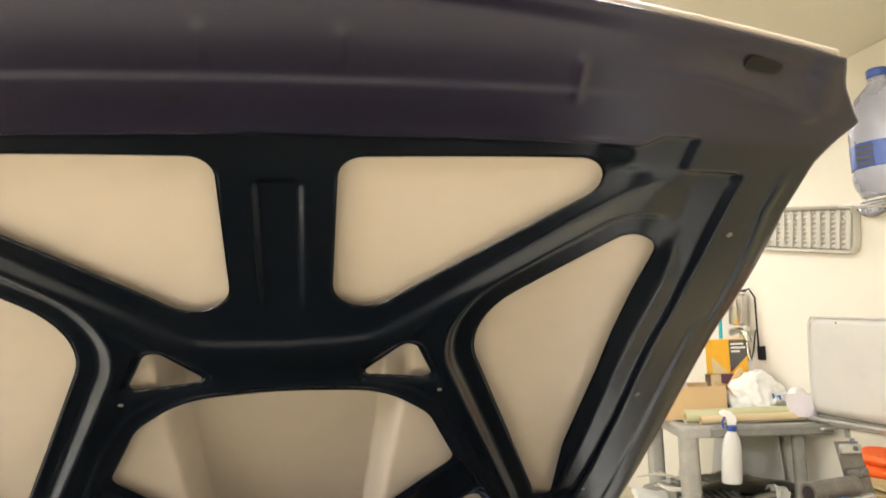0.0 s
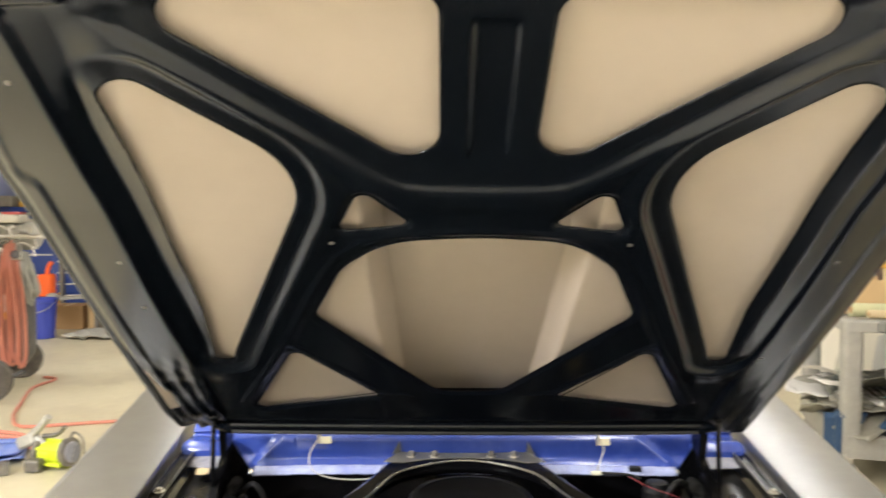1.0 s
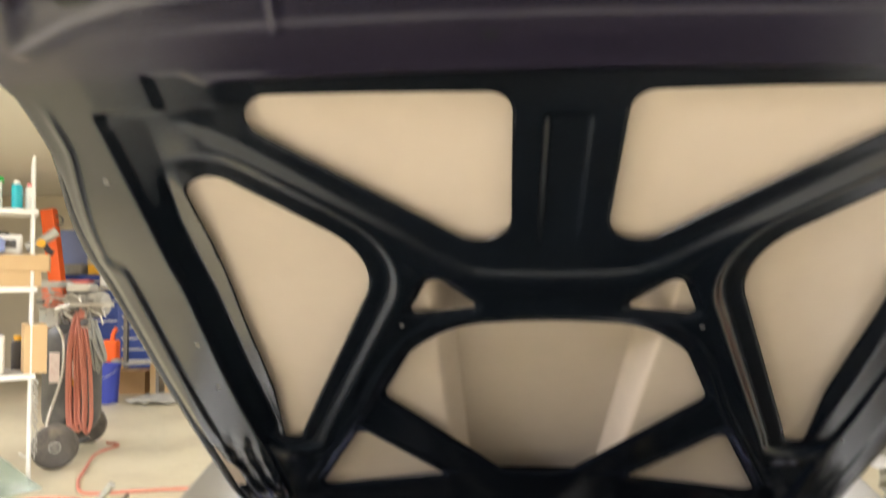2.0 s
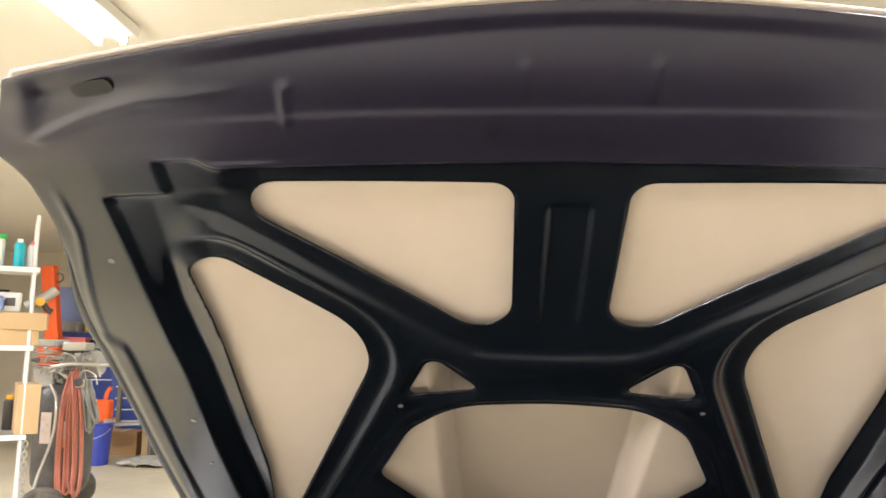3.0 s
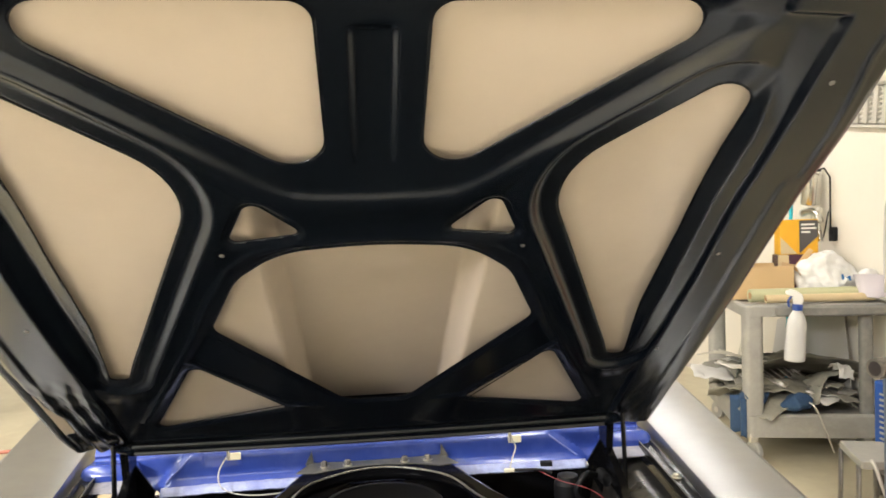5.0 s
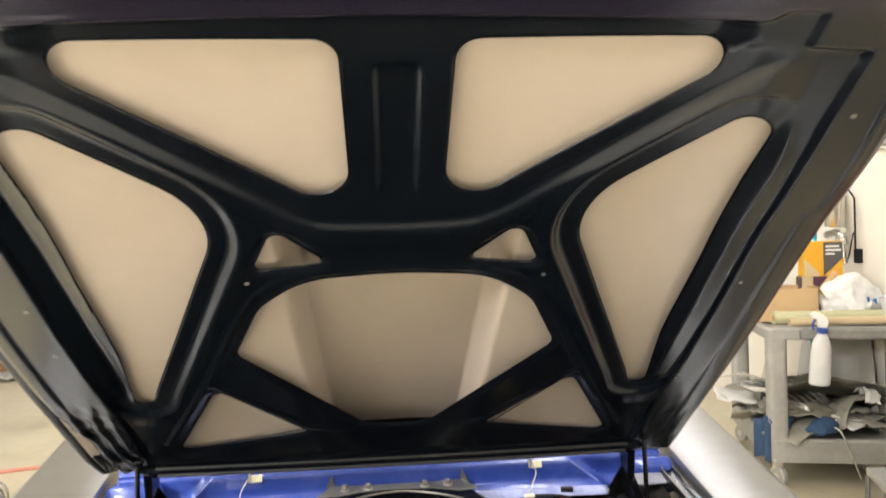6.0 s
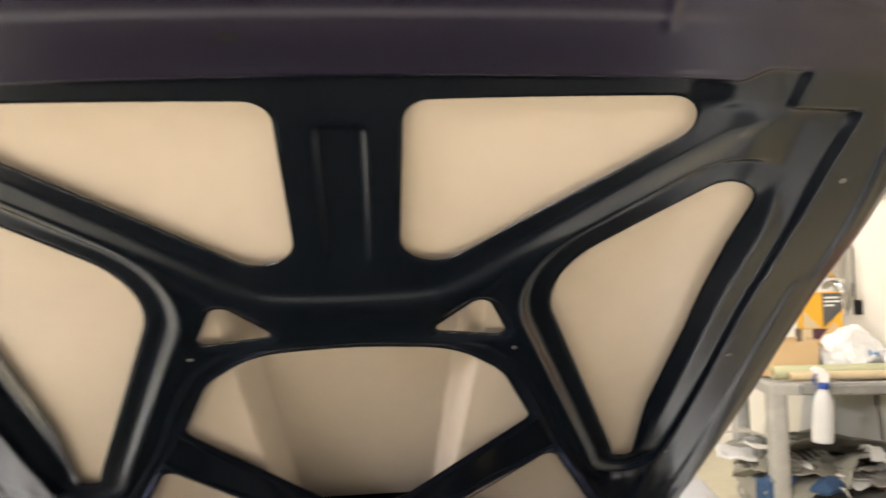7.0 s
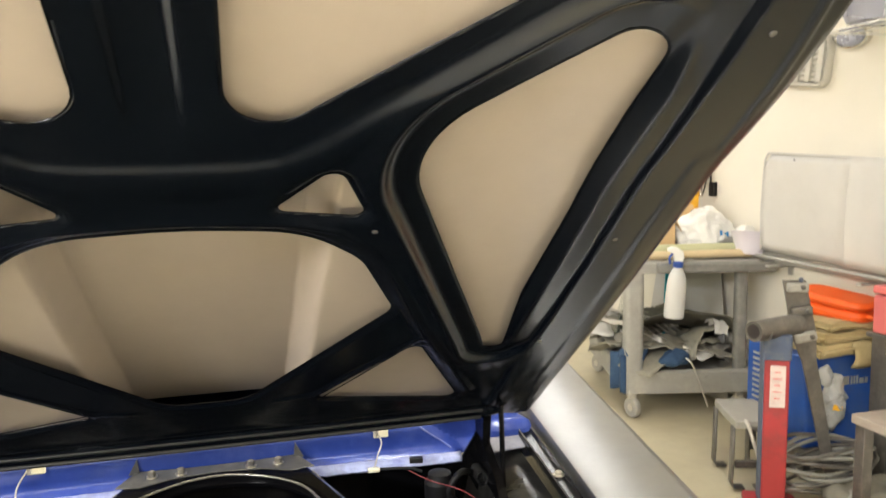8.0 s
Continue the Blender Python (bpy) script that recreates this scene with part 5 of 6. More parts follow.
def wall_panel():
    t = thing("hood_panel", "light grey primed sheet metal panel leaning on the wall", "panel", on_wall(2.47, 0.905, 0.10, -1.5))
    rows = []
    for i in range(37):
        x = i / 36 * 1.45
        fold = 0.014 * math.exp(-((x - 0.60) / 0.035) ** 2) + 0.010 * float(smooth(0.56, 0.60, x))
        top = 0.505 - 0.018 * x - 0.05 * max(0, 0.05 - x) / 0.05
        rows.append([Vector((x, top * j / 12, fold + 0.010 * math.sin(math.pi * j / 12) + (0.012 if j in (0, 12) else 0) * -0.5)) for j in range(13)])
    part("panel_sheet", loft(rows), M_PRIMER, t, solid=0.003)
    part("panel_edge", tube([Vector((x, 0.505 - 0.018 * x, -0.001)) for x in (0.03, 0.5, 1.0, 1.44)], 0.005, 8), M_PRIMER, t)
    part("panel_edge", tube([(0.004, 0.0, 0), (0.004, 0.25, 0.006), (0.004, 0.45, 0), (0.03, 0.505, 0)], 0.005, 8), M_PRIMER, t)
    part("rivet", turned([(0.005, 0), (0.005, 0.003), (0.002, 0.004)], 10, m=pose(0.24, 0.475, 0.014)), M_DARK, t)
    for k, (y0, z0, y1, z1, d) in enumerate(((2.62, 0.885, 1.15, 0.865, 0.060), (2.60, 0.872, 1.20, 0.860, 0.105), (2.50, 0.845, 1.25, 0.838, 0.06))):
        r = thing("metal_rod", "long grey steel rod laid along the wall brackets", "rod", Matrix(), group="rods along the wall")
        part("rod", tube([(X_EAST - d, y0, z0), (X_EAST - d, (y0 + y1) / 2, (z0 + z1) / 2), (X_EAST - d, y1, z1)], 0.011 if k < 2 else 0.007, 10, smooth=False), M_CAST, r)
    for y in (2.35, 1.75, 1.30):
        r = thing("wall_bracket", "small steel bracket holding rods on the wall", "bracket", Matrix(), group="wall brackets")
        part("bracket_arm", box(0.15, 0.03, 0.012, X_EAST - 0.075, y, 0.826), M_CAST, r, bevel=0.003)
        part("bracket_plate", box(0.008, 0.035, 0.12, X_EAST - 0.004, y, 0.78), M_CAST, r, bevel=0.002)


def wall_shelf():
    t = thing("wire_shelf", "thin white wire shelf bracketed on the wall", "shelf", Matrix())
    for k in range(7):
        part("shelf_wire", cyl(0.003, 0.72, X_EAST - 0.10 - 0.07 * k, 1.60, 1.868, rx=90, n=8), M_WHITEP, t)
    for y in (1.58, 1.30, 1.05, 0.90):
        part("shelf_bracket", tube([(X_EAST, y, 1.865), (X_EAST - 0.55, y, 1.865)], 0.004, 8, smooth=False), M_WHITEP, t)
    j = thing("plastic_jug", "milky plastic jug with a blue label standing on the wire shelf", "jug", pose(2.365, 1.425, 1.873, 0, 0, 20))
    part("jug_body", turned([(0.072, 0), (0.102, 0.012), (0.124, 0.055), (0.131, 0.095), (0.127, 0.115), (0.130, 0.235), (0.133, 0.26), (0.127, 0.33), (0.096, 0.42), (0.046, 0.47), (0.037, 0.50)], 40, sx=0.86), M_JUG, j)
    lab = part("jug_label", turned([(0.1295, 0.122), (0.1315, 0.124), (0.1325, 0.222), (0.1305, 0.224)], 40, sx=0.86), M_JUGB, j, "blue printed label")
    part("label_bar", box(0.018, 0.006, 0.060, -0.055, -0.1175, 0.145, rz=-25), M_WHITEP, lab)
    part("label_bar", box(0.042, 0.006, 0.016, -0.042, -0.1225, 0.190, rz=-20), M_WHITEP, lab)
    for k in range(4):
        part("ribbed_panel", box(0.006, 0.070, 0.013, -0.1125, 0.020, 0.132 + 0.022 * k), M_CHAR, lab)
    part("jug_handle", tube([(0.090, 0.06, 0.17), (0.145, 0.09, 0.22), (0.145, 0.09, 0.36), (0.070, 0.05, 0.42)], 0.014, 12), M_JUG, j)
    part("jug_cap", turned([(0.040, 0.500), (0.042, 0.504), (0.042, 0.53), (0.036, 0.535)], 24), M_JUGB, j, "blue screw cap")
    b = thing("storage_tray", "grey plastic trays stacked on the wire shelf", "tray", pose(2.62, 1.22, 1.873))
    part("tray_body", tray(0.20, 0.5, 0.012, 0.06, 0.01), M_CARTG, b, m=pose(-0.10, -0.25, 0))
    part("tray_body", tray(0.20, 0.5, 0.085, 0.06, 0.01), M_CARTD, b, m=pose(-0.10, -0.25, 0))
    c = thing("hanging_cord", "thin grey cord with plug hanging from the wire shelf", "cord", Matrix())
    part("cord", tube([(2.30, 1.27, 1.866), (2.305, 1.262, 1.75), (2.30, 1.240, 1.60), (2.30, 1.243, 1.40), (2.30, 1.235, 1.36)], 0.004, 8), M_WIRE, c)
    part("cord", tube([(2.30, 1.236, 1.37), (2.31, 1.20, 1.355), (2.305, 1.205, 1.31), (2.30, 1.215, 1.30)], 0.004, 8), M_WIRE, c)
    part("plug", slab(round_rect(0.034, 0.062, 0.008), 0.024, m=pose(2.30, 1.222, 1.27, 90, 0, 70)), M_STEELD, c, bevel=0.004)


X_EAST_ITEMS = (grille, oval_lamp, spray_gun, wall_panel, wall_shelf)
for build in X_EAST_ITEMS:
    build()


# ---------------------------------------------------------------- jack post, welder and bench
def jack_post():
    t = thing("jack_stand", "worn red steel jack post with a blue head and label", "jack", pose(2.055, 1.52, 0, 0, 0, -29))
    part("post", slab(round_rect(0.095, 0.085, 0.010), 0.60, m=pose(0, 0, 0.03)), M_RED, t, bevel=0.003)
    part("head", slab(round_rect(0.106, 0.096, 0.012), 0.100, m=pose(0, 0, 0.615)), M_BLUEM, t, "scuffed blue head", bevel=0.004)
    part("edge_strip", box(0.005, 0.088, 0.58, -0.0475, 0, 0.035), M_BLUEM, t, bevel=0.003)
    h = part("cross_tube", turned([(0.028, -0.13), (0.040, -0.13), (0.041, 0.12), (0.030, 0.122)], 24, m=pose(0.0, -0.01, 0.738, 0, 90, 42)), M_STEELD, t, "open ended greasy cross tube")
    # dark disc on the capped end, painting the shade inside the tube
    part("tube_bore", turned([(0.0285, -0.1312), (0.012, -0.1312), (0.002, -0.1312)], 20, m=pose(0.0, -0.01, 0.738, 0, 90, 42)), M_DARK, h)
    part("side_tube", turned([(0.016, -0.035), (0.026, -0.034), (0.026, 0.03)], 18, m=pose(-0.045, -0.055, 0.727, 0, 90, 75)), M_STEELD, t)
    lab = part("label", box(0.056, 0.003, 0.165, 0.004, -0.0440, 0.43), M_LABEL, t, "worn white printed label", smooth=False)
    for k in range(5):
        part("print_bar", box(0.032 if k % 2 else 0.022, 0.002, 0.0035, 0.002, -0.0465, 0.568 - 0.026 * k), M_PINK, lab)
    part("base_plate", slab(round_rect(0.20, 0.18, 0.02), 0.03), M_RED, t, bevel=0.006)
    s = thing("hitch_bracket", "dark greasy steel hitch bracket leaning behind the jack", "bracket", pose(2.41, 1.60, 0.05, 0, -12, -20))
    part("arm", slab([(-0.022, 0.0), (0.022, 0.0), (0.030, 0.52), (0.048, 0.62), (0.045, 0.85), (-0.045, 0.87), (-0.05, 0.62), (-0.03, 0.52)], 0.012, m=pose(0, 0, 0, 90, 0, 0)), M_STEELD, s, bevel=0.003)
    for k, z in enumerate((0.60, 0.71, 0.81)):
        part("arm_clamp", box(0.085, 0.030, 0.04, 0.0, -0.020, z, ry=6 * k), (M_CAST, M_STEELD, M_CAST)[k], s, bevel=0.008)
        part("arm_bolt", turned([(0.010, 0), (0.010, 0.010), (0.007, 0.012)], 6, m=pose(0.02, -0.035, z + 0.020, 90, 0, 0)), M_STEELD, s)
    part("blue_clip", box(0.016, 0.014, 0.02, 0.02, -0.03, 0.85), M_BLUEM, s, bevel=0.004)


def welder():
    t = thing("welder", "blue enamelled welding machine with side vents on the floor rack", "welder", pose(2.570, 1.90, 0.14, 0, 0, 0))
    part("case", slab(round_rect(0.42, 0.40, 0.02), 0.40), M_WELD, t, bevel=0.008)
    for k in range(11):
        part("vent", box(0.006, 0.16, 0.010, -0.211, 0.07, 0.08 + 0.026 * k), M_ALU, t, bevel=0.001)
    logo = part("badge", turned([(0.042, 0), (0.042, 0.003)], 32, m=pose(-0.085, -0.2035, 0.285, 90, 0, 0), sy=0.75), M_ALU, t, "pale round badge")
    for k, (w, h) in enumerate(((0.030, 0.036), (0.008, 0.034), (0.008, 0.036), (0.008, 0.036), (0.022, 0.024), (0.014, 0.024))):
        part("badge_bar", box(w, 0.003, h, (-0.01, 0.018, 0.033, 0.048, 0.07, 0.095)[k], -0.2025, 0.268), M_ALU, logo, bevel=0.0)
    part("rack", box(0.44, 0.44, 0.03, 0, 0, -0.03), M_STEELD, t, bevel=0.004)
    for x in (-0.19, 0.19):
        for y in (-0.18, 0.18):
            part("rack_leg", box(0.035, 0.035, 0.11, x, y, -0.14), M_STEELD, t)
    b = thing("wrapped_parts", "clear bag of parts with yellow tag hanging on the welder", "bag", pose(2.46, 1.665, 0.22))
    part("bag_body", crumple(blob(0.062, 0.034, 0.120, 0.026, 18, 5.0, 4, False), 0.010, 45, 2.0), M_CLEAR, b)
    part("bag_neck", blob(0.035, 0.022, 0.05, 0.016, 22, 9.0, 3, False), M_CLEAR, b, m=pose(-0.04, -0.01, 0.20))
    part("tag", box(0.045, 0.004, 0.022, -0.005, -0.038, 0.105, ry=14), M_YELLOW, b)
    c = thing("canvas_cover", "folded khaki canvas lying on top of the welder", "canvas", pose(2.585, 1.86, 0.541, 0, 0, -4))
    for k, (fw, fd, fh, fz, fx) in enumerate(((0.37, 0.42, 0.050, 0.0, 0.0), (0.34, 0.38, 0.050, 0.047, 0.012), (0.28, 0.34, 0.036, 0.094, 0.03))):
        bm = box(fw, fd, fh, fx, 0, fz)
        bmesh.ops.bevel(bm, geom=bm.edges[:], offset=0.018, segments=2, affect="EDGES")
        bmesh.ops.subdivide_edges(bm, edges=bm.edges[:], cuts=4, use_grid_fill=True)
        part("canvas_fold", crumple(crumple(bm, 0.018, 7, 3.7 + k), 0.006, 26, 4.0 + k), M_CANVAS, c)
    part("canvas_tail", crumple(loft([[Vector((-0.02 + 0.028 * j, -0.205 - 0.012 * math.sin(i * 0.6), 0.060 - 0.022 * i)) for j in range(8)] for i in range(6)]), 0.010, 18, 2.0), M_CANVAS, c, solid=0.006)
    o = thing("orange_case", "bright orange plastic case resting on the canvas", "case", pose(2.672, 1.90, 0.668, 6, -4, 20))
    part("case_body", slab(round_rect(0.19, 0.34, 0.075), 0.060), M_ORANGE, o, bevel=0.022)
    part("case_lid", slab(round_rect(0.20, 0.35, 0.08), 0.040, m=pose(0, 0, 0.062)), M_ORANGE, o, bevel=0.018)
    part("case_handle", tube([(-0.05, -0.165, 0.045), (-0.045, -0.20, 0.045), (0.045, -0.20, 0.045), (0.05, -0.165, 0.045)], 0.009, 10), M_ORANGE, o)
    p = thing("red_toolbox", "faded red metal tray with dark slots beside the case", "toolbox", pose(2.695, 1.56, 0.655, 0, 0, 4))
    part("box_body", box(0.18, 0.12, 0.16), M_PINK, p, bevel=0.006)
    part("box_lid", box(0.19, 0.13, 0.035, 0, 0, 0.162, ry=3), M_PINK, p, bevel=0.008)
    for k in range(3):
        part("slot", box(0.035, 0.004, 0.035, -0.06 + 0.05 * k, -0.061, 0.045), M_DARK, p)
    q = thing("tool_stand", "dark steel stand carrying the red toolbox", "stand", pose(2.695, 1.56, 0))
    part("stand_top", box(0.20, 0.16, 0.02, 0, 0, 0.634), M_STEELD, q, bevel=0.003)
    for x in (-0.08, 0.08):
        part("stand_leg", box(0.03, 0.10, 0.634, x, 0, 0), M_STEELD, q)


def cables():
    t = thing("welding_cable", "coiled grey welding cables heaped on the rack", "cable", Matrix())
    rng = random.Random(3)
    for k in range(10):
        cx, cy, cz = 2.33 + rng.uniform(-0.05, 0.07), 1.56 + rng.uniform(-0.03, 0.03), 0.05 + 0.019 * k
        pts = [(cx + (0.20 + rng.uniform(-0.02, 0.02)) * math.cos(q * 0.55 + k), cy + 0.10 * math.sin(q * 0.55 + k), cz + 0.018 * math.sin(q * 1.1 + k)) for q in range(13)]
        part("cable_loop", tube(pts, 0.0085, 9, steps=4), M_HOSEG if k % 3 else M_STEELD, t)
    s = thing("rag_heap", "heap of dark rags and scrap below the cables", "rags", pose(2.45, 1.42, 0))
    part("rag", blob(0.22, 0.12, 0.06, 0.03, 12, 2.4), M_RUBBLE, s)
    part("rag", blob(0.06, 0.05, 0.04, 0.02, 14, 7.4, 4), M_CARTG, s, m=pose(-0.12, -0.06, 0.04))


def low_bench():
    t = thing("low_bench", "low worn steel bench with dark angle legs", "bench", pose(2.115, 1.80, 0, 0, 0, -18))
    part("bench_top", slab(round_rect(0.18, 0.30, 0.012), 0.034, m=pose(0.02, 0, 0.275)), M_CARTG, t, bevel=0.004)
    for x in (-0.075, 0.075):
        for y in (-0.12, 0.12):
            part("bench_leg", loft([[Vector((px, py + dy, pz)) for dy in (-0.022, 0.022)] for px, py, pz in ((x, y, 0.276), (x * 1.02, y, 0.10), (x * 1.06, y, 0.035), (x * 0.9, y, 0.012), (x * 0.3, y, 0.010))]), M_STEELD, t, solid=0.008)
    part("bench_rail", box(0.12, 0.02, 0.03, 0, -0.12, 0.10), M_STEELD, t, bevel=0.003)
    part("bench_cord", tube([(-0.03, -0.14, 0.312), (-0.02, -0.160, 0.29), (0.0, -0.17, 0.22), (0.03, -0.16, 0.14)], 0.008, 8), M_PRIMER, t)
    w = thing("workbench", "worn brown topped workbench with a dark steel leg", "bench", pose(2.50, 1.19, 0))
    part("worktop", slab(round_rect(0.50, 0.30, 0.01), 0.035, m=pose(0, 0, 0.395)), M_BENCH, w, bevel=0.004)
    for x in (-0.21, 0.21):
        for y in (-0.12, 0.12):
            part("leg", box(0.045, 0.045, 0.395, x, y, 0), M_STEELD, w, bevel=0.003)
    p = thing("press_frame", "bright red painted steel press upright on the floor", "press", pose(2.26, 1.03, 0))
    part("upright", slab(round_rect(0.09, 0.09, 0.012), 1.22), M_RED, p, bevel=0.003)
    part("foot", slab(round_rect(0.14, 0.44, 0.02), 0.035), M_RED, p, bevel=0.006)
    part("crank", tube([(-0.01, 0.05, 0.80), (-0.03, 0.12, 0.80), (-0.03, 0.13, 0.70)], 0.012, 10), M_CHROME, p)


jack_post()
welder()
cables()
low_bench()


# ---------------------------------------------------------------- west side: shelf, compressor, tool chests
SHELF = pose(-3.22, 3.78, 0, 0, 0, 33)


def pole_shelf():
    t = thing("shelving_unit", "white pole storage shelves loaded with shop supplies", "shelf", SHELF)
    for x in (0.0, -1.1):
        for y in (0.0, 0.42):
            part("pole", cyl(0.0125, 2.25, x, y, 0, n=14), M_WHITEP, t)
    for z in (0.74, 1.33, 1.86):
        part("shelf_board", box(1.16, 0.48, 0.022, -0.55, 0.21, z), M_CARTG if z < 1 else M_FIXT, t, bevel=0.003)
        part("shelf_lip", box(1.16, 0.012, 0.035, -0.55, -0.036, z - 0.012), M_WHITEP, t, bevel=0.002)
    for k, (z, w, d, h, x, mt, lb) in enumerate(((1.352, 0.42, 0.30, 0.105, -0.21, M_CARDL, "flat cardboard carton on the storage shelves"), (1.458, 0.50, 0.32, 0.115, -0.19, M_CARDL, "flat taped cardboard carton stacked on another"), (0.762, 0.14, 0.30, 0.33, -0.03, M_CARDL, "tall open cardboard carton on the lower shelf"))):
        carton("cardboard_box", w, d, h, SHELF @ pose(x + 0.05, 0.14, z, 0, 0, (2, -4, 3)[k]), mt, lb)
    for k, (x, z, w, h, mt, lb) in enumerate(((-0.30, 1.882, 0.22, 0.24, M_WHITEP, "white plastic tub with a green lid on the top shelf"), (-0.14, 1.573, 0.16, 0.16, M_WHITEP, "white plastic tub on the cartons"), (-0.24, 0.762, 0.17, 0.30, M_WHITEP, "white plastic jug with a green label on the shelf"), (-0.42, 0.762, 0.16, 0.32, M_PINK, "red plastic fluid jug on the lower shelf"), (-0.60, 1.352, 0.2, 0.22, M_CHROME, "shiny metal can on the middle shelf"))):
        j = thing("storage_jug", lb, "jug", SHELF @ pose(x, 0.12, z))
        part("jug_body", slab(round_rect(w, 0.16, 0.03), h * 0.86), mt, j, bevel=0.012)
        part("jug_cap", cyl(0.035, h * 0.12, -w * 0.2, 0, h * 0.86, n=18), M_FLAT if k != 0 else M_LIME, j)
        if k == 0:
            part("tub_lid", slab(round_rect(w + 0.02, 0.18, 0.03), 0.03, m=pose(0, 0, h * 0.80)), mat("green_lid_plastic", (0.03, 0.45, 0.06), 0.4), j)
        else:
            part("jug_label", box(w * 0.5, 0.003, h * 0.35, 0, -0.0815, h * 0.28), M_LIME if k == 2 else M_CHAR, j)
    for x, y, z, rad, h, mt, cap, lb in ((-0.10, 0.06, 1.882, 0.035, 0.20, M_TEAL, M_WHITEP, "teal spray can standing on the top shelf"), (-0.02, 0.10, 1.882, 0.033, 0.19, M_WHITEP, M_PINK, "white spray can with a red cap on the top shelf"),
                                         (-0.05, 0.28, 1.352, 0.034, 0.20, M_PINK, M_FLAT, "red spray can standing behind the cartons"), (-0.33, 0.10, 1.573, 0.05, 0.13, M_CHROME, M_CHROME, "bare metal paint can on the cartons"),
                                         (-0.50, 0.06, 1.882, 0.06, 0.17, M_PINK, M_WHITEP, "red plastic bottle on the top shelf"), (-0.08, 0.33, 0.762, 0.04, 0.24, M_CHAR, M_YELLOW, "dark bottle with yellow cap on the lower shelf"),
                                         (-0.58, 0.10, 0.762, 0.05, 0.26, M_TEAL, M_WHITEP, "teal cleaner bottle on the lower shelf")):
        s = thing("spray_can", lb, "can", SHELF @ pose(x, y, z))
        part("can_body", turned([(rad * 0.9, 0), (rad, 0.006), (rad, h * 0.80), (rad * 0.82, h * 0.86), (rad * 0.5, h * 0.88)], 20), mt, s)
        part("can_cap", turned([(rad * 0.62, h * 0.87), (rad * 0.62, h * 0.99), (rad * 0.5, h)], 16), cap, s)
    k2 = thing("rag", "crumpled pale blue rag hanging over the shelf edge", "rag", SHELF @ pose(-0.22, -0.01, 1.573))
    part("rag_cloth", crumple(blob(0.07, 0.05, 0.06, 0.025, 14, 8.0), 0.010, 30, 2.0), M_BLUESHEET, k2)
    g = thing("drill", "grey and yellow power tool lying on the cartons", "tool", SHELF @ pose(0.06, 0.08, 1.573))
    part("tool_body", tube([(-0.10, 0, 0.045), (0.0, 0, 0.10), (0.09, 0, 0.17)], 0.035, 12), M_CAST, g)
    part("tool_grip", tube([(0.0, 0, 0.09), (0.04, 0, 0.03), (0.07, 0.0, 0.012)], 0.02, 10), M_DARK, g)
    part("tool_dial", turned([(0.03, 0), (0.03, 0.02)], 18, m=pose(-0.01, -0.03, 0.08, 90, 0, 0)), M_YELLOW, g)
    c = thing("steel_chain", "grey steel chain hanging from the storage shelf", "chain", SHELF @ pose(0.03, -0.05, 0))
    for k in range(16):
        part("chain_link", tube([(0.014 * math.cos(a), 0, 0.70 - 0.032 * k + 0.024 * math.sin(a)) for a in np.linspace(0, 2 * math.pi, 13)], 0.0045, 6, steps=1), M_CAST, c, m=pose(0, 0, 0, 0, 0, 90 * (k % 2)))


def wheel(parent, x, y, r, rz, w=0.09):
    ty = part("wheel", turned([(r * 0.62, -w / 2), (r * 0.88, -w / 2), (r, -w * 0.28), (r, w * 0.28), (r * 0.88, w / 2), (r * 0.62, w / 2)], 36, m=pose(x, y, r, 90, 0, rz)), M_TIRE, parent, "dusty rubber tyre")
    part("rim", turned([(r * 0.2, -w * 0.52), (r * 0.60, -w * 0.40), (r * 0.63, -w * 0.3), (r * 0.63, w * 0.3), (r * 0.60, w * 0.40), (r * 0.2, w * 0.52)], 28, m=pose(x, y, r, 90, 0, rz)), M_CAST, ty)
    part("hub_cap", turned([(r * 0.22, -w * 0.53), (r * 0.20, -w * 0.58), (0.002, -w * 0.60)], 18, m=pose(x, y, r, 90, 0, rz)), M_STEELD, ty)
    part("hub_cap", turned([(r * 0.22, w * 0.53), (r * 0.20, w * 0.58), (0.002, w * 0.60)], 18, m=pose(x, y, r, 90, 0, rz)), M_STEELD, ty)


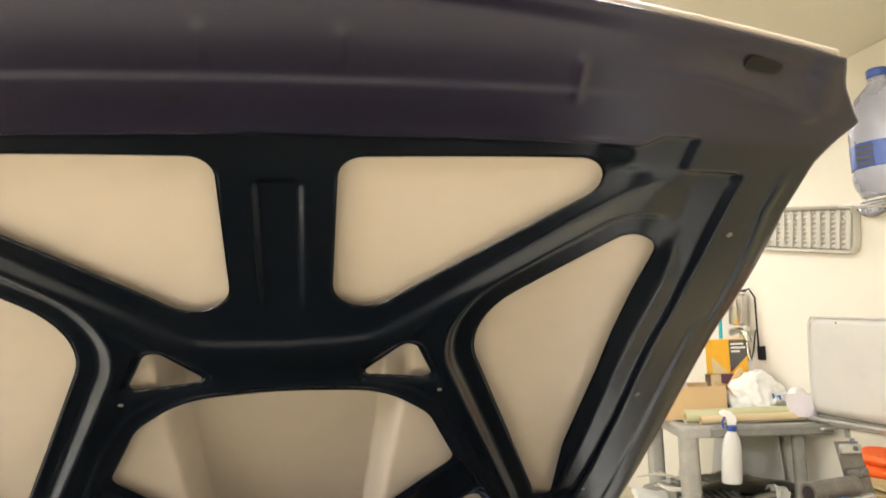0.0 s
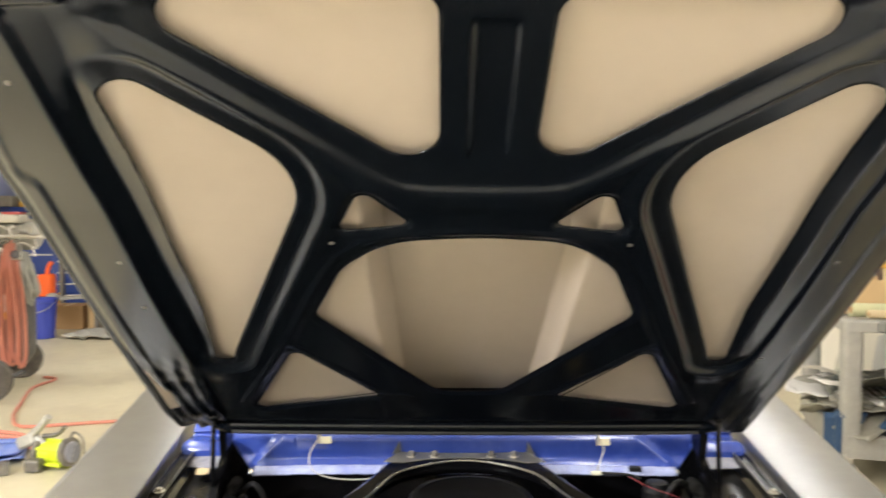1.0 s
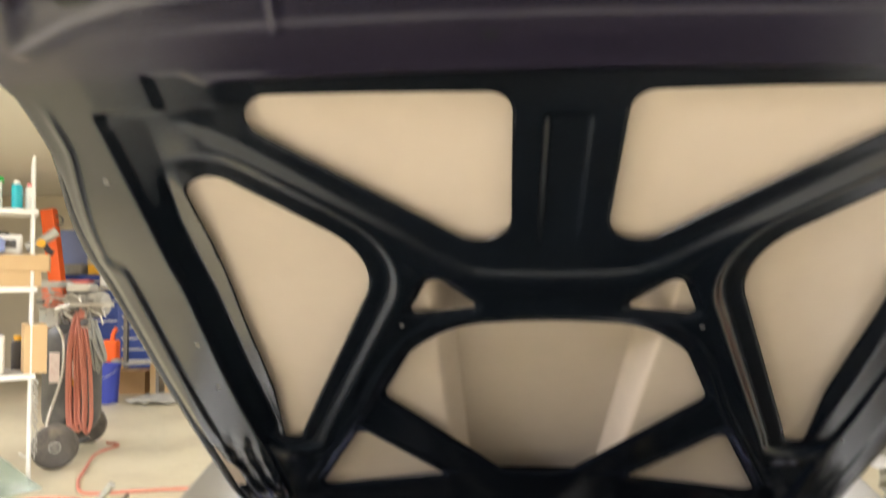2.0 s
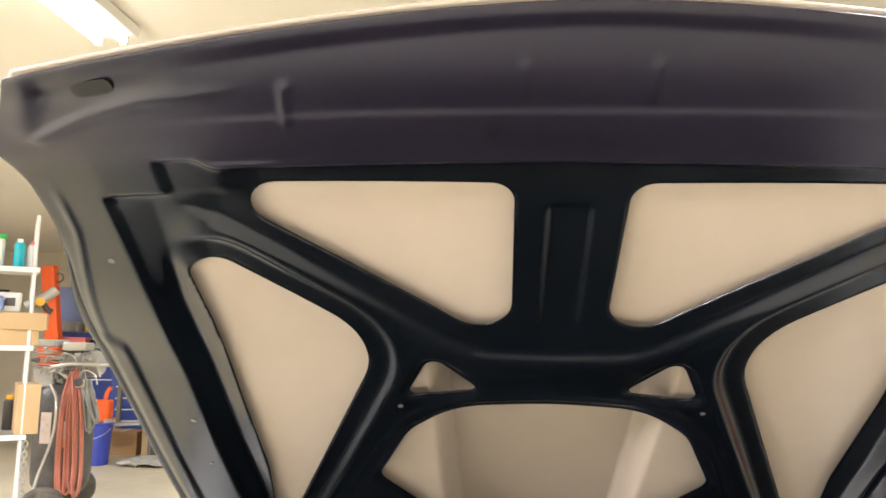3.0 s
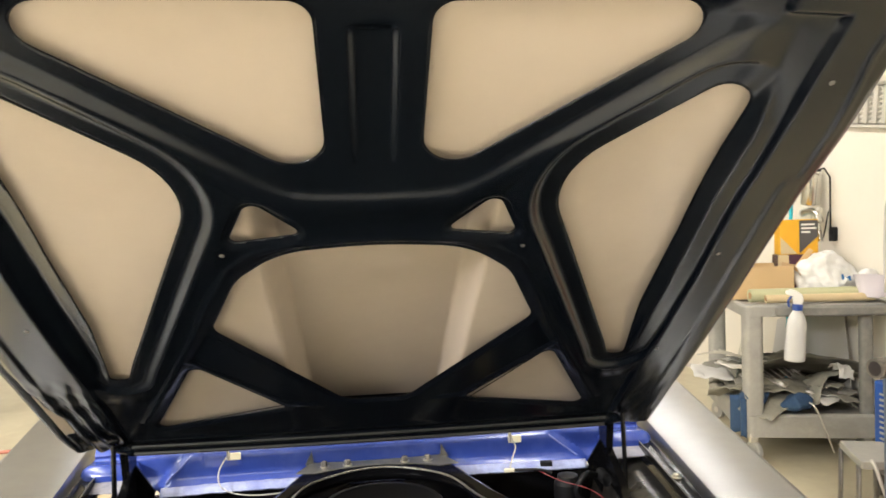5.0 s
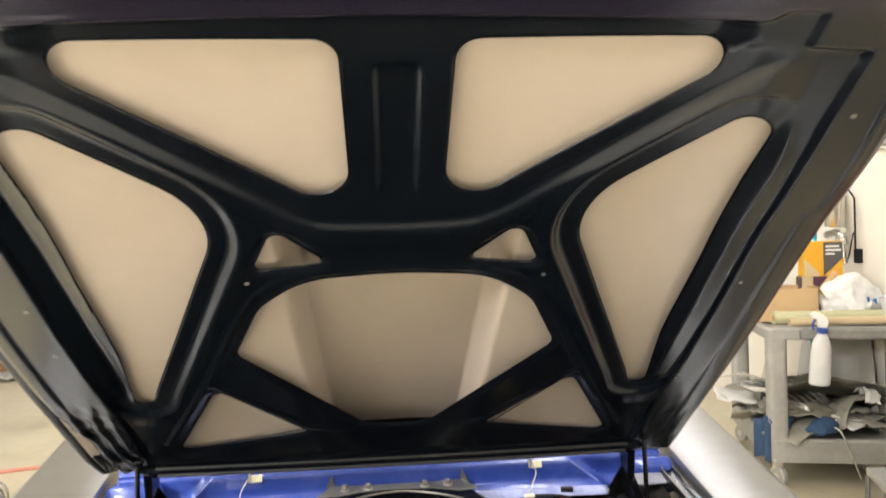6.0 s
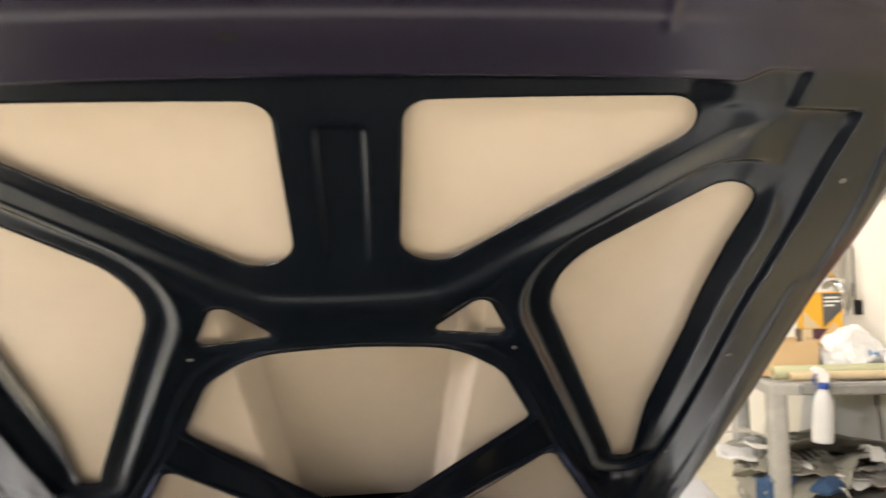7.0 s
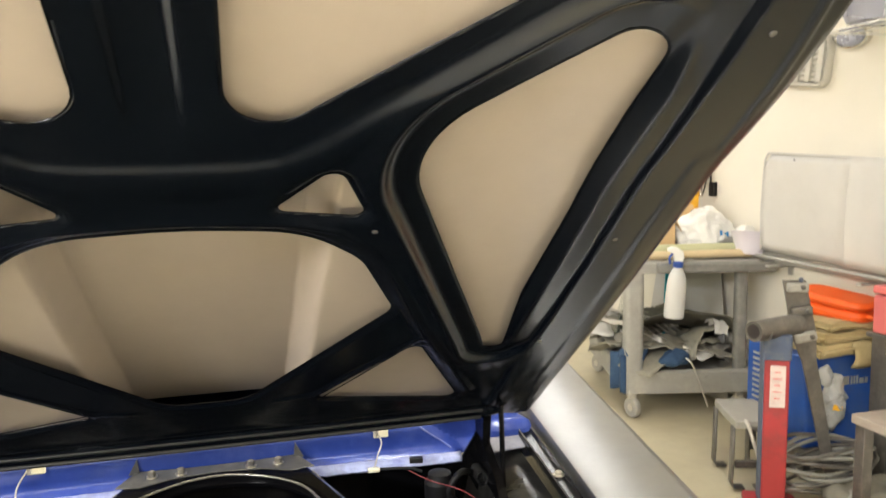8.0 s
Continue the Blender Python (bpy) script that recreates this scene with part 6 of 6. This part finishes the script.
def compressor():
    t = thing("air_compressor", "upright black air compressor with grey pump and cart wheels", "compressor", Matrix())
    cx, cy = -3.55, 4.88
    part("tank", turned([(0.09, 0.16), (0.17, 0.18), (0.215, 0.25), (0.225, 0.34), (0.225, 0.90), (0.212, 0.97), (0.16, 1.03), (0.07, 1.05)], 40, m=pose(cx, cy, 0)), M_TANK, t)
    part("tank_label", box(0.085, 0.004, 0.24, cx - 0.02, cy - 0.227, 0.58), M_LABEL, t, "white printed label")
    part("tank_label", box(0.08, 0.004, 0.15, cx + 0.125, cy - 0.192, 0.60, rz=33), M_WHITEP, t)
    part("warning_label", box(0.08, 0.006, 0.06, cx + 0.125, cy - 0.193, 0.55, rz=33), M_YELLOW, t)
    p = part("pump", box(0.18, 0.20, 0.16, cx - 0.12, cy - 0.05, 1.01), M_CAST, t, bevel=0.015)
    for k in range(7):
        part("cooling_fin", slab(round_rect(0.21, 0.23, 0.03), 0.008, m=pose(cx - 0.12, cy - 0.05, 1.17 + 0.022 * k)), M_CAST, p)
    part("pump_head", slab(round_rect(0.19, 0.21, 0.03), 0.06, m=pose(cx - 0.12, cy - 0.05, 1.33)), M_CAST, p, bevel=0.01)
    part("motor", turned([(0.05, -0.16), (0.10, -0.15), (0.105, -0.12), (0.105, 0.12), (0.09, 0.15), (0.04, 0.16)], 28, m=pose(cx + 0.14, cy - 0.02, 1.20, 0, 90, 0)), M_CAST, t)
    for k in range(9):
        part("motor_fin", turned([(0.104, -0.003), (0.114, -0.003), (0.114, 0.003), (0.104, 0.003)], 28, m=pose(cx + 0.04 + 0.024 * k, cy - 0.02, 1.20, 0, 90, 0)), M_CAST, t)
    fit = random.Random(21)
    for k in range(16):
        fx, fy, fz = cx + fit.uniform(-0.10, 0.30), cy - 0.22 + fit.uniform(-0.06, 0.05), 1.07 + fit.uniform(0.0, 0.22)
        if k % 3:
            part("valve_fitting", turned([(0.012, 0), (0.020, 0.004), (0.020, 0.030), (0.013, 0.034), (0.013, 0.060)], 8, m=pose(fx, fy, fz, fit.uniform(0, 180), fit.uniform(0, 180), 0)), (M_ALU, M_CAST, M_STEELD)[k % 3], t)
        else:
            part("copper_line", tube([(fx - 0.05, fy, fz), (fx, fy - 0.03, fz + 0.05), (fx + 0.07, fy, fz + 0.02), (fx + 0.10, fy, fz - 0.06)], 0.007, 8), M_ALU, t)
    part("motor_box", box(0.20, 0.14, 0.07, cx + 0.10, cy - 0.05, 1.30), M_ALU, t, bevel=0.01)
    part("regulator", box(0.07, 0.06, 0.06, cx + 0.24, cy - 0.24, 1.02, rz=30), M_ALU, t, bevel=0.01)
    part("gauge", turned([(0.03, 0), (0.032, 0.004), (0.032, 0.02), (0.026, 0.024)], 22, m=pose(cx + 0.25, cy - 0.28, 1.06, 70, 0, 30)), M_CHAR, t)
    part("pipe", tube([(cx + 0.0, cy - 0.2, 1.16), (cx + 0.12, cy - 0.24, 1.10), (cx + 0.22, cy - 0.24, 1.04)], 0.012, 10), M_ALU, t)
    part("frame_rail", tube([(cx - 0.05, cy - 0.30, 0.10), (cx + 0.16, cy - 0.28, 0.11), (cx + 0.20, cy - 0.10, 0.12)], 0.02, 10), M_TANK, t)
    part("handle", tube([(cx - 0.02, cy - 0.22, 1.17), (cx + 0.14, cy - 0.27, 1.20), (cx + 0.30, cy - 0.27, 1.20), (cx + 0.46, cy - 0.22, 1.20)], 0.016, 10, smooth=False), M_ALU, t)
    wheel(t, -3.33, 4.27, 0.162, 31)
    wheel(t, -3.56, 5.145, 0.158, 40)
    part("axle", tube([(-3.33, 4.27, 0.162), (cx, cy, 0.20), (-3.56, 5.145, 0.158)], 0.014, 10, smooth=False), M_TANK, t)
    part("drain_hose", tube([(cx + 0.02, cy - 0.27, 1.04), (cx + 0.11, cy - 0.33, 0.92), (cx + 0.12, cy - 0.36, 0.66), (cx + 0.07, cy - 0.44, 0.36), (cx + 0.05, cy - 0.50, 0.16), (cx - 0.03, cy - 0.52, 0.06), (cx - 0.12, cy - 0.50, 0.08)], 0.011, 10), M_ALU, t)
    h = thing("air_hose", "bundle of salmon red air hose hanging on the compressor", "hose", Matrix())
    rng = random.Random(8)
    for k in range(13):
        x0, y0 = -3.365 + rng.uniform(-0.018, 0.018), 4.62 + rng.uniform(-0.03, 0.03)
        sp = rng.uniform(-0.055, 0.060)
        part("hose_loop", tube([(x0 + 0.01, y0, 1.17), (x0 - 0.01 + sp, y0 - 0.02, 0.95), (x0 + sp * 1.5, y0 - 0.03, 0.55), (x0 + sp * 1.5 + 0.01, y0 - 0.02, 0.26 + rng.uniform(-0.05, 0.03)), (x0 + sp * 1.5 + 0.035, y0, 0.22), (x0 + sp * 1.4 + 0.05, y0 + 0.01, 0.40), (x0 + sp + 0.03, y0 + 0.02, 0.90), (x0 + 0.02, y0 + 0.02, 1.15)], 0.0082, 8), M_HOSE, h)
    g = thing("air_hose", "bundle of thin grey hoses hanging beside the red hose", "hose", Matrix())
    for k in range(7):
        x0, y0 = -3.31 + rng.uniform(-0.02, 0.02), 4.70 + rng.uniform(-0.03, 0.03)
        part("hose_loop", tube([(x0 - 0.03, y0, 1.18), (x0 + 0.02, y0 - 0.02, 1.02), (x0 + 0.05 + 0.01 * k, y0 - 0.03, 0.82), (x0 + 0.06 + 0.012 * k, y0, 0.66 + 0.02 * k), (x0 + 0.08 + 0.01 * k, y0 + 0.02, 0.80), (x0 + 0.03, y0 + 0.02, 1.08)], 0.008, 7), M_HOSEG, g)
    f = thing("floor_hose", "salmon red air hose lying across the concrete floor", "hose", Matrix())
    part("hose", tube([(-3.36, 5.10, 0.012), (-3.22, 5.02, 0.012), (-3.24, 4.70, 0.012), (-3.06, 4.20, 0.012), (-2.92, 3.86, 0.012), (-2.74, 3.62, 0.012), (-2.49, 3.66, 0.012), (-2.20, 3.74, 0.012), (-1.60, 3.85, 0.012), (-0.9, 3.80, 0.012)], 0.011, 9), M_HOSE, f)


def tool_chest(x, y, w, d, h, n, rz, label, group):
    t = thing("tool_chest", label, "tool chest", pose(x, y, 0, 0, 0, rz))
    part("chest_body", box(w, d, h - 0.06, 0, 0, 0.06), M_CHEST, t, bevel=0.006)
    for k in range(n):
        hh = (h - 0.16) / n
        dr = part("drawer", box(w - 0.06, 0.012, hh - 0.014, 0, -d / 2 - 0.006, 0.11 + hh * k), M_CHEST, t, bevel=0.003)
        part("drawer_pull", box(w - 0.12, 0.020, 0.016, 0, -d / 2 - 0.017, 0.11 + hh * k + hh - 0.045), M_FIXT, dr, bevel=0.004)
    for sx in (-1, 1):
        part("chest_foot", box(0.06, d * 0.9, 0.06, sx * (w / 2 - 0.06), 0, 0), M_STEELD, t)
    return t


def north_side():
    tool_chest(-5.35, 8.75, 1.15, 0.5, 1.47, 5, 3, "tall blue tool chest with a cluttered top at the wall", "")
    tool_chest(-4.66, 8.62, 0.66, 0.5, 1.16, 7, 19, "blue roller chest with pale drawer pulls", "")
    t = thing("work_shelf", "grey work shelf in front of the tall tool chest", "shelf", pose(-5.25, 8.28, 0))
    part("shelf_top", box(1.05, 0.34, 0.05, 0, 0, 1.27), M_CARTG, t, bevel=0.008)
    for x in (-0.48, 0.48):
        part("shelf_leg", box(0.05, 0.05, 1.27, x, 0, 0), M_STEELD, t)
    part("lamp_tube", cyl(0.025, 0.30, -0.10, -0.10, 0.95, n=14), M_WHITEP, t)
    for k, (x, z, w, h, mt, lb, cat) in enumerate(((-5.72, 1.474, 0.30, 0.12, M_CARTG, "grey parts tray on the tool chest", "tray"), (-5.36, 1.474, 0.26, 0.11, M_YELLOW, "yellow parts case on the tool chest", "case"), (-5.05, 1.474, 0.26, 0.15, M_PINK, "red tin on the tool chest", "tin"), (-5.40, 1.324, 0.30, 0.06, M_PINK, "flat reddish tin on the work shelf", "tin"), (-5.02, 1.324, 0.16, 0.26, M_ALU, "grey metal canister on the work shelf", "canister"))):
        j = thing("parts_box", lb, cat, pose(x, 8.72 if k < 3 else 8.28, z + 0.0, 0, 0, 4 * k - 6))
        part("box_body", slab(round_rect(w, 0.18, 0.02), h), mt, j, bevel=0.008)
        part("box_lid", slab(round_rect(w + 0.01, 0.19, 0.02), 0.02, m=pose(0, 0, h)), mt, j, bevel=0.004)
    r = thing("red_helmet", "glossy red helmet shell on the tool chest", "helmet", pose(-5.0, 8.72, 1.645))
    part("shell", blob(0.15, 0.13, 0.16, 0.006, 5, 3.0), M_PINK, r)
    s = thing("plastic_sheet", "pale blue rigid plastic sheet standing on the tool chest", "sheet", pose(-5.82, 8.80, 1.472, -6, 0, 2))
    part("sheet", slab(round_rect(0.44, 0.62, 0.02), 0.008, m=pose(0, 0, 0.31, 90, 0, 0)), M_BLUESHEET, s, bevel=0.002)
    o = thing("lift_arm", "bright orange steel hoist arm standing against the shelves", "hoist", pose(-5.37, 8.05, 0, 0, -8, 0))
    part("arm", slab(round_rect(0.17, 0.12, 0.012), 2.32), M_ORANGE, o, bevel=0.004)
    part("arm_base", slab(round_rect(0.26, 0.5, 0.02), 0.06, m=pose(0, 0, -0.01, 0, 8, 0)), M_ORANGE, o, bevel=0.006)
    part("eye_bolt", tube([(0.06 * math.cos(a) + 0.11, 0, 2.16 + 0.06 * math.sin(a)) for a in np.linspace(0, 2 * math.pi, 13)], 0.012, 8, steps=1), M_STEELD, o)
    part("arm_brace", slab(round_rect(0.12, 0.08, 0.01), 1.30, m=pose(-0.14, 0, 0.03)), M_ORANGE, o, bevel=0.004)
    g = thing("gas_can", "orange plastic fuel can on the floor rack", "can", pose(-4.62, 7.62, 0.42))
    part("can_body", slab(round_rect(0.17, 0.14, 0.04), 0.26), M_ORANGE, g, bevel=0.02)
    part("can_spout", tube([(0.0, 0, 0.25), (0.02, 0, 0.34), (0.06, 0, 0.40)], 0.025, 10), M_ORANGE, g)
    part("can_lid", turned([(0.06, 0), (0.065, 0.01), (0.06, 0.05), (0.03, 0.07)], 20, m=pose(0.12, -0.12, -0.02)), M_CAST, g)
    k = thing("rack_board", "long grey board across a low trestle", "board", pose(-4.42, 7.62, 0))
    part("board", box(0.95, 0.20, 0.03, 0, 0, 0.385, ry=-4), M_CARTG, k, bevel=0.004)
    for x in (-0.40, 0.40):
        part("trestle_leg", box(0.04, 0.16, 0.385, x, 0, 0), M_STEELD, k)
    for q in range(4):
        rd = thing("long_tool", "long handled tool leaning on the tool chest", "tool", pose(-4.93 + 0.05 * q, 8.28, 0, -3, 3 - q, 0), group="tools leaning on the chest")
        part("shaft", cyl(0.014, 1.40 - 0.06 * q, n=10), (M_WOOD, M_STEELD, M_YELLOW, M_CAST)[q], rd)
        part("grip", cyl(0.018, 0.14, 0, 0, 1.26 - 0.06 * q, n=10), M_STEELD, rd)
    b = thing("bucket", "blue plastic bucket standing on the floor", "bucket", pose(-4.45, 7.20, 0))
    part("bucket_body", turned([(0.10, 0), (0.115, 0.005), (0.135, 0.40), (0.145, 0.405), (0.145, 0.44), (0.138, 0.445), (0.130, 0.40), (0.105, 0.02)], 36), M_BUCKET, b)
    part("bucket_handle", tube([(-0.14, 0, 0.41), (-0.10, -0.10, 0.34), (0, -0.15, 0.30), (0.10, -0.10, 0.34), (0.14, 0, 0.41)], 0.004, 8), M_ALU, b)
    carton("cardboard_box", 0.40, 0.34, 0.28, pose(-4.54, 8.02, 0, 0, 0, 6), M_CARD, "closed brown cardboard box on the floor")
    carton("cardboard_box", 0.40, 0.36, 0.38, pose(-4.02, 7.98, 0, 0, 0, -8), M_CARDL, "tall closed cardboard box on the floor")
    c = thing("floor_tarp", "flattened grey dust cloth lying on the floor", "cloth", pose(-3.78, 7.30, 0, 0, 0, 16))
    part("tarp", crumple(blob(0.46, 0.24, 0.045, 0.020, 9, 2.2, 5), 0.022, 11, 6.0), M_CARTG, c)
    c2 = thing("floor_tarp", "crumpled grey cloth lying behind the dust cloth", "cloth", pose(-3.62, 7.90, 0, 0, 0, -10))
    part("tarp", blob(0.40, 0.14, 0.05, 0.025, 9, 5.2), M_RUBBLE, c2)


def work_light():
    t = thing("work_light", "lime green cordless work light with grey clamp on the floor", "work light", pose(-2.13, 2.86, 0, 0, 0, -14))
    m = pose(0.0, 0, 0.082, 0, 84, 0)
    body = part("lamp_body", turned([(0.050, -0.085), (0.062, -0.078), (0.066, -0.030), (0.058, -0.010), (0.058, 0.012), (0.068, 0.030), (0.070, 0.070), (0.060, 0.080)], 28, m=m), M_LIME, t)
    for k in range(5):
        q = k * 1.2566
        part("body_rib", box(0.150, 0.020, 0.018, 0.0, 0.060 * math.cos(q), 0.073 + 0.060 * math.sin(q), rx=math.degrees(q) - 90), M_LIME, body, bevel=0.005)
    for z0, s0 in ((-0.088, -1), (0.082, 1)):
        part("end_bumper", turned([(0.060, z0 - 0.020), (0.075, z0 - 0.014), (0.078, z0 + 0.014), (0.064, z0 + 0.022)], 28, m=m), M_STEELD, t, "dark rubber end bumper")
    part("lamp_lens", turned([(0.058, 0.100), (0.055, 0.108), (0.02, 0.112)], 28, m=m), M_JUG, t)
    part("battery", slab(round_rect(0.085, 0.10, 0.015), 0.065, m=pose(-0.06, -0.075, 0.004, 0, 0, 8)), M_STEELD, t, bevel=0.010)
    part("carry_hook", tube([(0.06, 0.03, 0.14), (0.09, 0.03, 0.19), (0.15, 0.02, 0.16), (0.16, 0.02, 0.08)], 0.006, 10), M_STEELD, t)
    clamp = part("clamp_jaw", tube([(-0.20, 0.02, 0.14), (-0.15, 0.01, 0.175), (-0.09, 0.0, 0.225), (-0.045, 0.0, 0.275)], 0.020, 12), M_CAST, t, "grey plastic spring clamp")
    part("clamp_body", slab(round_rect(0.12, 0.07, 0.02), 0.07, m=pose(-0.17, 0.01, 0.10, 0, -24, 0)), M_CAST, clamp, bevel=0.016)
    part("clamp_leg", tube([(-0.12, 0.0, 0.15), (-0.07, -0.01, 0.125), (-0.05, -0.02, 0.07)], 0.020, 12), M_CAST, clamp)
    part("clamp_handle", tube([(-0.10, 0.02, 0.16), (-0.02, 0.03, 0.17), (0.035, 0.03, 0.215)], 0.012, 10), M_STEELD, clamp)


def film_heap():
    t = thing("masking_film", "crumpled blue masking film bundle lying on the floor", "film", pose(-2.62, 2.96, 0, 0, 0, 24))
    part("film_sheet", loft([[Vector((x, y, 0.026 + 0.022 * noise.noise(Vector((x * 7, y * 16, 1))) + 0.012 * noise.noise(Vector((x * 22, y * 30, 4))) + 0.012 * math.sin(y * 30 + x * 3))) for y in np.linspace(-0.18, 0.20, 16)] for x in np.linspace(-0.40, 0.24, 26)]), M_TAPE, t, solid=0.004)
    part("film_roll", tube([(-0.42, 0.18, 0.05), (-0.1, 0.16, 0.06), (0.22, 0.13, 0.05)], 0.020, 12), M_TAPE, t)
    part("film_fold", blob(0.16, 0.08, 0.035, 0.02, 14, 3.0, 4), M_TAPE, t, m=pose(0.08, -0.06, 0.03))
    h = thing("hose_coil", "loose coil of red air hose lying behind the film", "hose", Matrix())
    for k in range(3):
        part("hose_loop", tube([(-3.05, 3.15 + 0.04 * k, 0.015 + 0.018 * k), (-2.82, 3.24 + 0.03 * k, 0.03 + 0.018 * k), (-2.55, 3.22 + 0.02 * k, 0.03 + 0.018 * k), (-2.38, 3.10 + 0.02 * k, 0.02 + 0.01 * k)], 0.012, 8), M_HOSE, h)
    b = thing("sanding_block", "dark grey foam sanding block lying on the floor", "block", pose(-2.40, 2.72, 0, 0, 0, 28))
    part("block", box(0.17, 0.08, 0.065), M_STEELD, b, bevel=0.008)
    g = thing("glass_pane", "greenish dusty glass pane leaning on the storage shelves", "glass", pose(-3.25, 3.46, 0, -24, 0, 62))
    part("pane", slab([(-0.75, 0.0), (0.32, 0.0), (0.10, 0.26), (-0.16, 0.48), (-0.75, 0.56)], 0.006, m=pose(0, 0, 0, 90, 0, 0)), M_GLASSG, g)


pole_shelf()
compressor()
north_side()
work_light()
film_heap()
for side in (-1, 1):
    wheel(car, side * 0.80, -0.25, 0.31, 90, 0.19)
